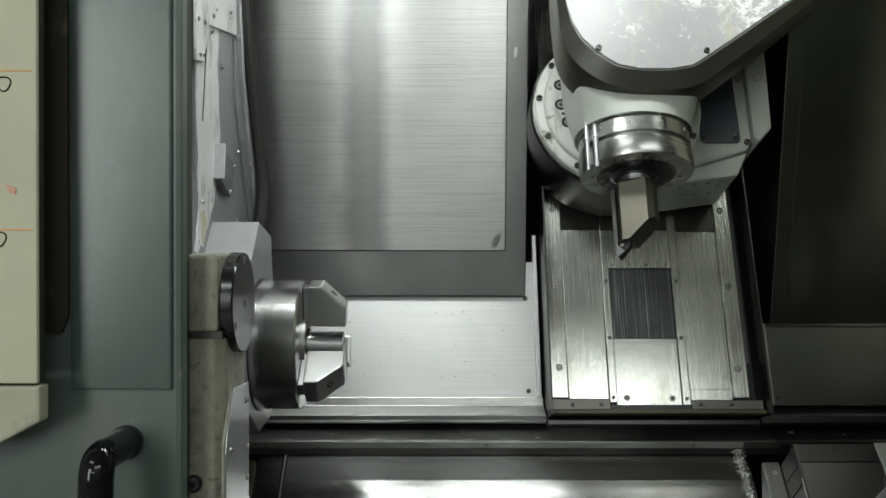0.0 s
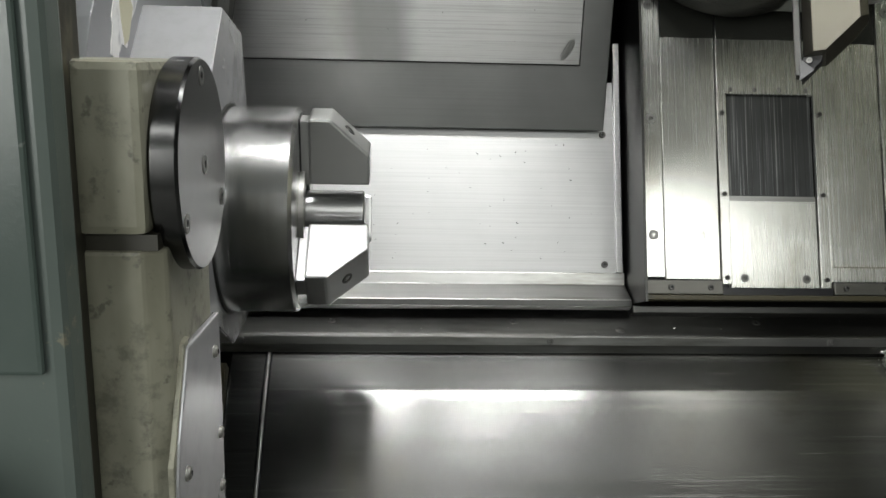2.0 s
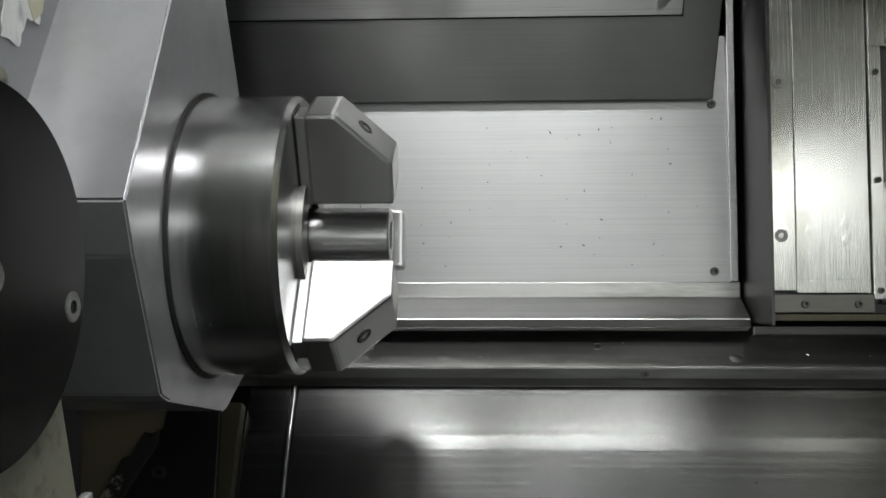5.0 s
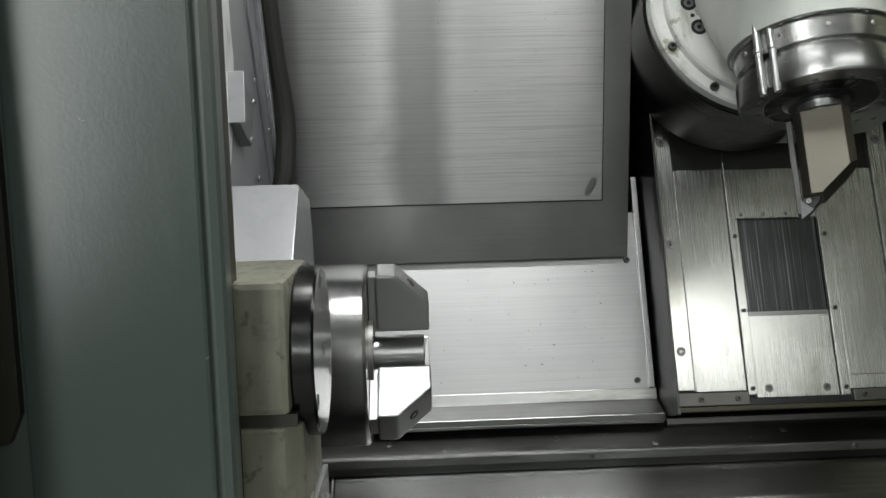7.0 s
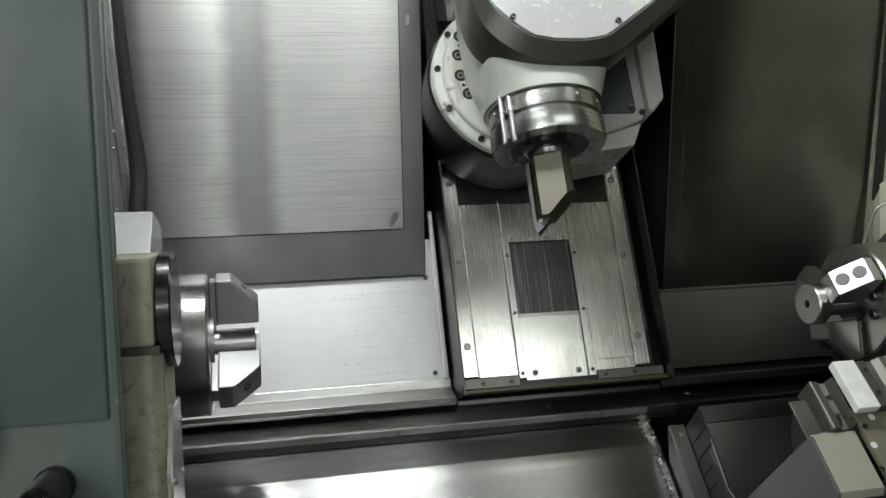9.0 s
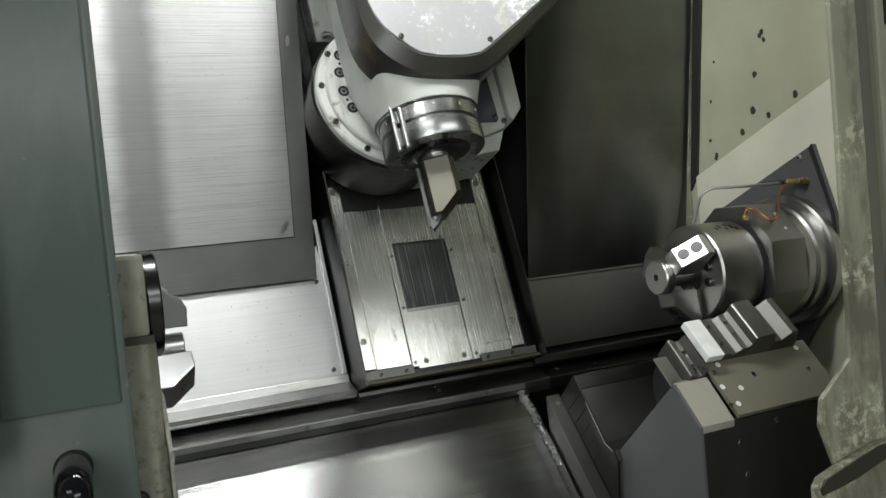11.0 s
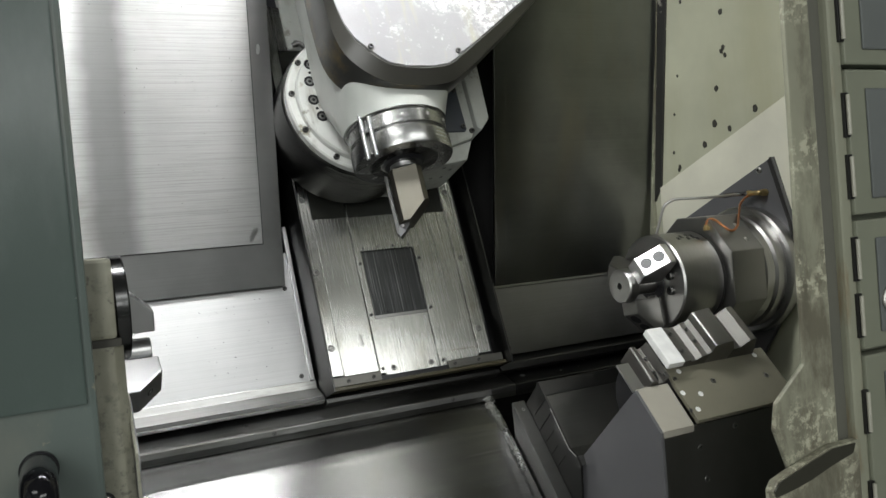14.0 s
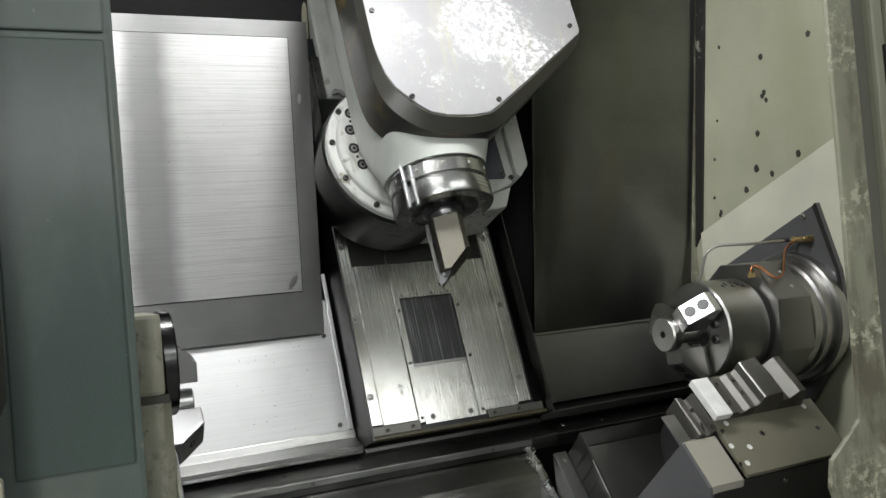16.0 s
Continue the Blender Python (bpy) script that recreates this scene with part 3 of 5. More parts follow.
part("edge_seal", box(-0.016, -0.004, 0.027, 0.050, 0, 1.39, 0.002), OILSEAL, dr)
hd = thing("door_handle", pose(-0.668, 0.819, 1.312), "glossy black bow handle on the sliding door", "handle")
part("bow", tube([(0.006, 0.004, 0.006), (0.004, -0.058, 0.006), (0.003, -0.058, -0.03), (0.003, -0.058, -0.22), (0.003, -0.058, -0.25), (0.006, 0.004, -0.25)], 0.0140, 20), BLACKGLOSS, hd)
for zz in (0.006, -0.25):
    part("foot", lathe([(0.0152, 0.0045), (0.0152, -0.001), (0.0144, -0.002), (0.0138, -0.002)], "y", (0.006, 0.0, zz), 32), BLACK, hd, "black mounting collar")

cp = thing("cream_cover", pose(-0.719, 0.775, 1.358), "cream painted front cover with rust lines and pen marks", "cover")
part("cover_plate", box(-0.5, 0.0, 0.0, 0.005, 0.02, 0.9, 0.0012), CREAM, cp)
part("backing", box(-0.5, -0.001, 0.005, 0.016, 0.02, 0.9), OILSEAL, cp, "dark oily backing strip")
part("tab", prism([(0.002, 0.018), (0.002, -0.012), (-0.05, -0.04), (-0.3, -0.04), (-0.3, 0.018)], 0.0, 0.018, "y", 0.003), CREAM_T, cp)

for zz in (0.281, 0.1485):
    part("rust_line", box(-0.5, -0.004, -0.0006, 0.0004, zz - 0.0006, zz + 0.0006), RUST, cp, "thin orange rust line")
for xx, zz in ((-0.027, 0.270), (-0.031, 0.141)):
    ring = bmesh.new()
    for k in range(25):
        a = 2 * math.pi * k / 22
        r = 0.0062 + 0.0005 * math.sin(3 * a)
        p0, p1 = ring.verts.new((xx + r * math.cos(a), -0.0006, zz + r * math.sin(a) * 1.05)), ring.verts.new((xx + (r - 0.0011) * math.cos(a), -0.0006, zz + (r - 0.0011) * math.sin(a) * 1.05))
        if k:
            ring.faces.new((last[0], last[1], p1, p0))
        last = (p0, p1)
    bmesh.ops.solidify(ring, geom=list(ring.faces), thickness=0.0006)
    part("pen_ring", ring, PENINK, cp, "hand-drawn pen ring")
part("red_smear", prism([(-0.026, 0.186), (-0.0225, 0.179), (-0.0175, 0.178), (-0.0165, 0.182), (-0.0195, 0.1845)], -0.0007, 0.0004, "y"), PINK, cp, "faded red smear")

# ---- post with black disc ----
ps = thing("post", pose(-0.604, 0.87, 0.86), "worn cream cast post beside the door with a black disc", "post")
part("column", prism([(-0.034, -0.004), (-0.013, -0.013), (0.011, -0.013), (0.020, -0.004), (0.020, 0.075), (-0.034, 0.075)], 0.0, 0.546, "z", 0.002), CREAM_W, ps)
part("joint", box(-0.033, 0.018, -0.011, 0.074, 0.546, 0.553), OILSEAL, ps, "dark oily joint")
part("hub", prism([(-0.036, -0.006), (-0.013, -0.015), (0.015, -0.015), (0.015, 0.084), (-0.036, 0.084)], 0.553, 0.625, "z", 0.004), CREAM_W, ps)
disc = part("disc", lathe([(0.048, 0.015), (0.0495, 0.0165), (0.0495, 0.0265), (0.0485, 0.028), (0.01, 0.0281)], "x", (0, 0.037, 0.577), 96), DISCBLACK, ps, "black turned disc with socket screws")
for yy, zz in ((0.037, 0.577), (0.037, 0.618), (0.073, 0.556), (-0.001, 0.556)):
    screw(disc, 0.0279, yy, zz, 0.0046, "flat", (0, 0, 90))
pl = part("side_plate", prism([(-0.012, 0.458), (0.010, 0.496), (0.078, 0.492), (0.080, 0.20), (-0.018, 0.20), (-0.018, 0.44)], 0.020, 0.0235, "x", 0.001), GUARD, ps, "bare grey bolted plate")
part("plate_edge", prism([(-0.020, 0.450), (-0.012, 0.461), (0.008, 0.498), (0.016, 0.499), (0.014, 0.492), (-0.006, 0.455), (-0.016, 0.435), (-0.016, 0.20), (-0.020, 0.20)], 0.0195, 0.0222, "x", 0.0006), CREAM_W, ps, "cream raised plate edge")
for yy, zz in ((0.062, 0.475), (0.069, 0.426), (0.068, 0.395), (-0.003, 0.439), (-0.003, 0.388), (0.068, 0.34), (-0.003, 0.33)):
    screw(pl, 0.0235, yy, zz, 0.0035, "button", (0, 0, 90))
part("bolt_recess", lathe([(0.0085, 0.0), (0.0085, -0.0015), (0.006, -0.0016)], "y", (-0.008, -0.0125, 0.411), 24), GREASE, ps)
screw(ps, -0.008, -0.013, 0.411, 0.0058, "cap")

# ---- headstock side ----
hw = thing("headstock_wall", pose(0, 0, 0), "white painted side wall with peeling paint and round screws", "wall panel", kind="structure")
FRONTEDGE = [(1.138, 2.3), (1.138, 1.585), (1.127, 1.542), (1.10, 1.51), (1.073, 1.462), (1.073, 1.38)]
part("wall_sheet", prism(FRONTEDGE + [(1.46, 1.38), (1.50, 1.531), (1.386, 1.752), (1.36, 1.865), (1.33, 2.3)], -0.72, -0.69, "x", 0.001), HSGREY, hw)
part("front_panel", prism(FRONTEDGE + [(y + 0.012, z) for y, z in reversed(FRONTEDGE)], -0.86, -0.721, "x", 0.001), TURRETG, hw, "dark grey folded front panel")
random.seed(31)
rim = [(1.150, 1.80), (1.250, 1.80), (1.256, 1.66), (1.252, 1.61), (1.237, 1.578), (1.225, 1.550), (1.203, 1.525), (1.180, 1.505), (1.172, 1.490), (1.160, 1.494), (1.148, 1.480), (1.134, 1.486), (1.142, 1.515), (1.150, 1.540), (1.146, 1.565), (1.150, 1.61)]
for _ in range(3):
    rim = [q for p0, p1 in zip(rim, rim[1:] + rim[:1]) for q in (p0, ((p0[0] + p1[0]) / 2 + random.uniform(-0.12, 0.12) * (p1[1] - p0[1]) + random.uniform(-0.0014, 0.0014), (p0[1] + p1[1]) / 2 + random.uniform(-0.12, 0.12) * (p0[0] - p1[0])))]
part("peeled_patch", prism(rim, -0.6900, -0.6892, "x"), PEELED, hw, "white patch with peeling paint")
part("cream_patch", prism([(1.158, 1.535), (1.176, 1.538), (1.190, 1.520), (1.176, 1.496), (1.166, 1.492), (1.160, 1.512)], -0.6892, -0.6888, "x"), CREAM, hw)
part("edge_strip", prism([(1.492, 1.525), (1.505, 1.531), (1.392, 1.752), (1.366, 1.865), (1.336, 2.3), (1.325, 2.3), (1.352, 1.865), (1.374, 1.752)], -0.69, -0.684, "x", 0.001), GUARD, hw)
part("inner_edge", prism([(1.44, 1.52), (1.452, 1.525), (1.355, 1.70), (1.345, 1.80), (1.335, 1.80), (1.345, 1.70)], -0.69, -0.687, "x", 0.0008), HSGREY, hw)
for yy, zz in ((1.364, 1.809), (1.344, 1.80), (1.403, 1.717), (1.379, 1.651), (1.36, 1.633), (1.444, 1.623), (1.444, 1.582), (1.354, 1.527), (1.483, 1.536), (1.164, 1.548), (1.264, 1.742), (1.229, 1.813), (1.304, 1.822), (1.208, 1.779)):
    screw(hw, -0.688, yy, zz, 0.0038, "button", (0, 0, 90))
lp = part("lap_plate", prism([(1.127, 2.28), (1.13, 1.724), (1.165, 1.729), (1.192, 1.784), (1.344, 1.806), (1.32, 2.28)], -0.69, -0.686, "x", 0.0008), PEELED, hw)
for yy, zz in ((1.138, 1.778), (1.168, 1.781), (1.146, 1.735), (1.163, 1.738), (1.229, 1.83), (1.304, 1.83), (1.21, 1.80)):
    screw(lp, -0.686, yy, zz, 0.0035, "button", (0, 0, 90))
part("seam", prism([(1.190, 1.784), (1.193, 1.784), (1.169, 1.653), (1.166, 1.653)], -0.69, -0.6885, "x"), DARKVOID, hw)
bk = thing("small_bracket", pose(-0.69, 1.265, 1.60), "small bent steel plate with four screws", "bracket")
part("bracket_plate", prism([(-0.034, 0.030), (-0.041, -0.016), (0.016, -0.039), (0.046, 0.009)], 0.0, 0.010, "x", 0.001), TURRETG, bk)
part("bent_edge", prism([(-0.037, 0.031), (-0.044, -0.017), (-0.041, -0.018), (-0.034, 0.030)], 0.0, 0.016, "x", 0.0006), GUARD, bk)
for yy, zz in ((-0.028, 0.022), (-0.034, -0.013), (0.014, -0.032), (0.037, 0.006)):
    screw(bk, 0.010, yy, zz, 0.0035, "button", (0, 0, 90))
hs = thing("rubber_hose", pose(-0.675, 1.47, 1.62), "thick black rubber hose hanging behind the side wall", "hose")
part("hose_tube", tube([(-0.02, -0.075, 0.5), (-0.015, -0.06, 0.25), (-0.005, -0.015, 0.06), (0.004, 0.004, -0.03), (0.0, -0.01, -0.10), (-0.02, -0.01, -0.14)], 0.012, 12), RUBBER, hs)

sc_ = thing("side_casting", pose(0, 0, 0), "soiled cream casting beside the headstock wall", "machine casting")
part("casting_block", prism([(-0.86, 1.45), (-0.86, 2.2), (-0.672, 2.2), (-0.690, 1.60), (-0.704, 1.556), (-0.735, 1.545)], 1.058, 1.068, "y", 0.003), CREAM, sc_)
screw(sc_, -0.705, 1.058, 1.60, 0.005, "cap")
screw(sc_, -0.722, 1.058, 1.578, 0.004, "flat")
random.seed(21)
bmt = bmesh.new()
rows_t = []
for i in range(9):
    f = i / 8
    zt = 1.560 - 0.112 * f
    xl, xr = -0.80, -0.708 + 0.020 * math.sin(math.pi * min(1, f * 1.25)) - 0.012 * f
    rows_t.append([bmt.verts.new((xl + (xr - xl) * k / 9, 1.046 + random.uniform(-0.010, 0.008) + 0.012 * math.sin(5 * f + k), zt + random.uniform(-0.004, 0.004))) for k in range(10)])
for ra, rb in zip(rows_t, rows_t[1:]):
    for k in range(9):
        bmt.faces.new((ra[k], rb[k], rb[k + 1], ra[k + 1]))
bmesh.ops.solidify(bmt, geom=list(bmt.faces), thickness=0.0025)
whole("torn_cover", bmt, PADCREAM, "torn crumpled brown oil-soaked cover beside the casting", "cover")
gd = thing("spindle_guard", pose(-0.631, AXIS_Y, AXIS_Z), "satin grey faceted sheet cover round the main spindle", "machine cover")
sec = [(-0.014, 0.168), (-0.1284, 0.054), (-0.1263, 0.025), (-0.1125, -0.057), (-0.102, -0.066), (-0.010, -0.119), (0.069, -0.114), (0.105, 0.0), (0.070, 0.150)]
bmg = bmesh.new()
rows_ = []
for x, pts in ((-0.16, sec), (0.004, sec)):
    rows_.append([bmg.verts.new((x, y, z)) for y, z in pts])
for a, b in zip(rows_, rows_[1:]):
    for i in range(len(sec)):
        j = (i + 1) % len(sec)
        bmg.faces.new((a[i], a[j], b[j], b[i]))
bmg.faces.new(rows_[0]), bmg.faces.new(rows_[-1])
bmesh.ops.recalc_face_normals(bmg, faces=bmg.faces)
bmesh.ops.bevel(bmg, geom=list(bmg.edges), offset=0.0012, segments=2, affect="EDGES")
part("shell", bmg, GUARD, gd)
part("seal_ring", lathe([(0.0905, 0.002), (0.0905, 0.0055)], "x"), RUBBER, gd)

PAD = pose(-0.75, 1.386, 1.112, 48.1)
hb = thing("headstock_base", PAD, "oily cream cast base, darkened for shade, under the spindle cover with a steel bar", "machine base")
part("casting", box(-0.30, 0.045, -0.20, 0.05, -0.04, 0.004, 0.003), PADCREAM, hb)
part("bar", prism([(-0.104, 0.045), (-0.071, 0.045), (-0.055, -0.046), (-0.086, -0.050)], 0.004, 0.010, "z", 0.001), TURRETG, hb)
part("end_plate", prism([(0.010, 0.020), (0.004, 0.014), (-0.003, 0.016), (-0.012, -0.004), (-0.018, -0.008), (-0.037, -0.054), (-0.10, -0.20), (0.076, -0.20), (0.060, 0.045), (0.012, 0.05)], 0.004, 0.012, "z", 0.0015), DARKST, hb, "dark steel plate with a torn edge")
part("torn_seal", prism([(0.008, 0.019), (0.002, 0.010), (-0.004, 0.016), (-0.014, -0.006), (-0.020, -0.008), (-0.039, -0.054), (-0.10, -0.20), (-0.080, -0.20), (-0.018, -0.054), (-0.002, -0.016), (0.010, 0.004)], 0.012, 0.0165, "z", 0.001), SEALWORN, hb, "torn black rubber seal")
screw(hb, -0.068, -0.038, 0.010, 0.006, "button", (-90, 0, 0))
screw(hb, 0.014, -0.020, 0.012, 0.006, "cap", (-90, 0, 0))
screw(hb, 0.005, -0.050, 0.012, 0.006, "cap", (-90, 0, 0))
part("seam_strip", box(0.060, 0.077, -0.20, 0.045, -0.01, 0.006, 0.001), OLIVE, hb, "yellowed oily seam")


def chuck_jaw(parent, angle, mat, pts, width, x0):
    """A stepped jaw with two screw pockets, set radially at the angle (degrees from the viewer's side upwards)."""
    a = radians(angle)
    bm = prism(pts, -width / 2, width / 2, "y", 0.0022)
    bmesh.ops.transform(bm, matrix=Matrix.Translation((x0, 0, 0)), verts=bm.verts)
    jaw = part("jaw", bm, mat, parent)
    jaw.matrix_local = Matrix.Rotation(a, 4, "X")
    return jaw


ck = thing("spindle_chuck", pose(-0.566, AXIS_Y, AXIS_Z), "polished steel three-jaw chuck on the main spindle", "chuck")
part("chuck_body", lathe([(0.080, -0.068), (0.088, -0.067), (0.088, -0.003), (0.085, 0.0), (0.02, 0.0)], "x", seg=96), TURNED, ck)
part("face_ring", lathe([(0.040, 0.0), (0.040, 0.004), (0.024, 0.004), (0.024, 0.0005)], "x"), GROUND_D, ck)
for a in (10, 130, 250):
    part("jaw_slot", box(0.0, 0.0008, -0.011, 0.011, 0.02, 0.084), BLACK, ck).matrix_local = Matrix.Rotation(radians(a), 4, "X")
    master = part("master_jaw", box(0.0, 0.008, -0.010, 0.010, 0.026, 0.082, 0.001), GROUND, ck)
    master.matrix_local = Matrix.Rotation(radians(a), 4, "X")
    jw = chuck_jaw(ck, a, GROUND, [(0.008, 0.030), (0.008, 0.086), (0.026, 0.086), (0.058, 0.056), (0.058, 0.030)], 0.040, 0.0)
    for r_, x_ in ((0.075, 0.040), (0.062, 0.052)):
        s = screw(jw, x_, 0.0, r_, 0.0065, "cap", (0, 0, 0), "jaw_screw")
        s.matrix_local = Matrix.Translation((x_ - 0.002, 0, r_ - 0.006)) @ Matrix.Rotation(radians(47), 4, "Y") @ Matrix.Rotation(radians(-90), 4, "X") @ Matrix.Diagonal((0.0055, 0.0055, 0.0055, 1))
part("bar_stock", lathe([(0.0175, 0.0), (0.0175, 0.052), (0.0165, 0.053), (0.009, 0.053), (0.009, 0.03), (0.001, 0.03)], "x", seg=40), GROUND, ck, "ground steel bore stop")

# ---- carriage: left covers ----
lc = thing("slideway_cover", SLOPE, "bright steel slideway cover with scattered specks", "slideway cover")
part("lower_sheet", box(-0.72, -0.216, 0.049, 0.054, -0.041, 0.20), SHEET_L, lc)
part("end_strip", box(-0.216, -0.208, 0.044, 0.054, -0.041, 0.25, 0.001), SHEET_L, lc)
screw(lc, -0.230, 0.049, 0.132, 0.004)
screw(lc, -0.230, 0.049, -0.031, 0.004)
lg = thing("cover_ledge", SLOPE, "dull folded steel ledge under the slideway cover", "ledge")
part("ledge_strip", prism([(0.049, -0.041), (0.049, -0.056), (0.020, -0.0755), (0.018, -0.0835), (0.03, -0.088), (0.06, -0.06), (0.06, -0.041)], -0.72, -0.205, "x", 0.0012), RAILST, lg)
part("front_lip", box(-0.72, -0.206, 0.0165, 0.0185, -0.0835, -0.0765, 0.0005), DARKST, lg)
rg = thing("cover_ledge", SLOPE, "dull folded steel ledge under the slideway cover", "ledge")
part("ledge_strip", prism([(0.049, -0.046), (0.049, -0.050), (0.020, -0.074), (0.018, -0.087), (0.03, -0.092), (0.06, -0.06), (0.06, -0.046)], 0.150, 0.588, "x", 0.0012), DARKST, rg)
part("front_lip", box(0.151, 0.588, 0.0165, 0.0185, -0.0885, -0.0765, 0.0005), DARKST, rg)
mg = thing("cover_ledge", SLOPE, "dull folded steel ledge under the slide", "ledge")
part("ledge_strip", prism([(0.05, -0.074), (0.020, -0.083), (0.020, -0.091), (0.05, -0.097)], -0.203, 0.148, "x", 0.001), OILST, mg)
part("front_lip", box(-0.202, 0.147, 0.0185, 0.0205, -0.0905, -0.0845, 0.0004), DARKST, mg)

# upper left sheet leans towards the door at its top
UP_L = pose(CARRIAGE_X, 1.551, 1.403, 4.5)
ul = thing("upper_cover", UP_L, "large brushed steel cover sheet with a lapped inner plate", "cover sheet")
part("cover_sheet", box(-0.72, -0.231, 0.0, 0.004, 0.0, 0.555, 0.001), SHEET_D2, ul)
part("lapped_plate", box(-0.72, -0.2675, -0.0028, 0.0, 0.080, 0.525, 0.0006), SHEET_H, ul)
part("lap_shadow", prism([(-0.72, 0.0785), (-0.2660, 0.0785), (-0.2660, 0.5265), (-0.72, 0.5265)], -0.0004, 0.001, "y"), DARKVOID, ul, "dark gap round the lapped plate")
for dx, dz, dr_, tilt in ((-0.283, 0.098, 0.016, 30), (-0.276, 0.335, 0.010, 0), (-0.280, 0.300, 0.008, 10), (-0.279, 0.40, 0.009, 0), (-0.252, 0.42, 0.012, 5), (-0.278, 0.47, 0.010, 0)):
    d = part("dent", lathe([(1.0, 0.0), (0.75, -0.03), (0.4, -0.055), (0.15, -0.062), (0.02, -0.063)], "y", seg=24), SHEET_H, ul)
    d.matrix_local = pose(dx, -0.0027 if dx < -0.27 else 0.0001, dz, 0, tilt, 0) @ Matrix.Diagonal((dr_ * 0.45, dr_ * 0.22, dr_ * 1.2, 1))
UP_R = pose(CARRIAGE_X, 1.522, 1.358, 8.5)
ur = thing("upper_cover", UP_R, "large steel cover sheet, toned dark, with reflections smeared into its colour", "cover sheet")
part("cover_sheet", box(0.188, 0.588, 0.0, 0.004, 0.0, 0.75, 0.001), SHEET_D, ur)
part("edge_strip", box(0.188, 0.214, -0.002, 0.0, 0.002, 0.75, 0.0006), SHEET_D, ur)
lr = thing("slideway_cover", SLOPE, "steel slideway cover, toned darker, below a folded edge", "slideway cover")
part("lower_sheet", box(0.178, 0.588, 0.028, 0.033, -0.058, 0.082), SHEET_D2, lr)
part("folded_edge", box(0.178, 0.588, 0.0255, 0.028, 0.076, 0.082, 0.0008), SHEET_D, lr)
part("end_strip", box(0.170, 0.177, 0.022, 0.033, -0.058, 0.080, 0.0008), RAILST, lr)
screw(lr, 0.186, 0.028, -0.045, 0.0035)

# ---- carriage: slide ----
sd = thing("slide", SLOPE, "scraped bright steel slide with side rails and sliding window", "machine slide")
part("back_plate", box(-0.195, 0.127, 0.0125, 0.02, -0.07, 0.75), BLACK, sd)
part("left_rail", box(-0.198, -0.170, -0.001, 0.012, -0.050, 0.70, 0.0008), SHEET_V, sd)
part("left_sheet", box(-0.169, -0.103, 0.001, 0.010, -0.052, 0.70, 0.0008), SHEET_V, sd)
part("left_strip", box(-0.102, -0.0905, -0.002, 0.010, -0.058, 0.173, 0.0008), SHEET_V, sd)
part("window_head", box(-0.102, 0.0165, -0.003, 0.0035, 0.173 + HEAD_LIFT, 0.62, 0.0008), SHEET_V, sd)
part("front_plate", box(-0.090, 0.0165, 0.001, 0.010, -0.062, 0.048, 0.0008), SHEET_V, sd)
part("inner_plate", box(-0.090, 0.0165, 0.0045, 0.011, 0.048, 0.173), INNERD, sd, "dull scored plate behind the window")
part("right_strip", box(0.0175, 0.030, -0.002, 0.010, -0.062, 0.70, 0.0008), SHEET_V, sd)
part("right_sheet", box(0.0315, 0.101, 0.001, 0.010, -0.054, 0.70, 0.0008), SHEET_V, sd)
part("right_rail", box(0.102, 0.128, -0.001, 0.012, -0.050, 0.70, 0.0008), SHEET_V, sd)
part("left_clamp", box(-0.198, -0.103, -0.006, 0.010, -0.070, -0.0535, 0.001), CLAMP, sd)
part("right_clamp", box(0.031, 0.147, -0.006, 0.010, -0.070, -0.0555, 0.001), CLAMP, sd)
part("clamp_gap", box(-0.1025, 0.0305, -0.003, 0.008, -0.0705, -0.0625), BLACK, sd)
part("sill", box(-0.198, 0.150, -0.010, 0.02, -0.077, -0.071, 0.001), OLIVE, sd)
part("left_flange", box(-0.203, -0.200, -0.030, 0.06, -0.080, 0.70), DARKST, sd, "thin dark side flange")
part("right_flange", box(0.150, 0.153, -0.030, 0.06, -0.080, 0.70), DARKST, sd, "thin dark side flange")
part("side_well", box(0.129, 0.149, 0.03, 0.034, -0.07, 0.70), BLACK, sd)
part("side_sheet", box(0.129, 0.1395, 0.014, 0.018, 0.011, 0.70), SHEET_D, sd)
part("hook_strip", box(0.158, 0.1605, -0.012, 0.026, -0.062, 0.085), RAILST, sd)
part("left_fold", box(-0.168, -0.104, -0.0008, 0.001, -0.052, -0.040, 0.0004), SHEET_V, sd, "stained folded lower edge")
part("right_fold", box(0.0325, 0.100, -0.0008, 0.001, -0.054, -0.037, 0.0004), SHEET_V, sd, "stained folded lower edge")
for dx, dz, dr_ in ((-0.158, 0.006, 0.008), (-0.126, 0.010, 0.011), (-0.120, -0.028, 0.006)):
    d = part("dent", lathe([(1.0, 0.0), (0.75, -0.03), (0.4, -0.06), (0.15, -0.07), (0.02, -0.071)], "y", seg=24), SHEET_V, sd)
    d.matrix_local = pose(dx, 0.0011, dz, 0, 20, 0) @ Matrix.Diagonal((dr_ * 0.6, dr_ * 0.25, dr_, 1))
part("rust_line", box(0.0325, 0.100, -0.0004, 0.001, -0.0368, -0.0360), PADCREAM, sd)
part("worn_edge", box(-0.089, 0.016, 0.0002, 0.0012, 0.0425, 0.0482), RAILST, sd, "scuffed edge of the lower plate")
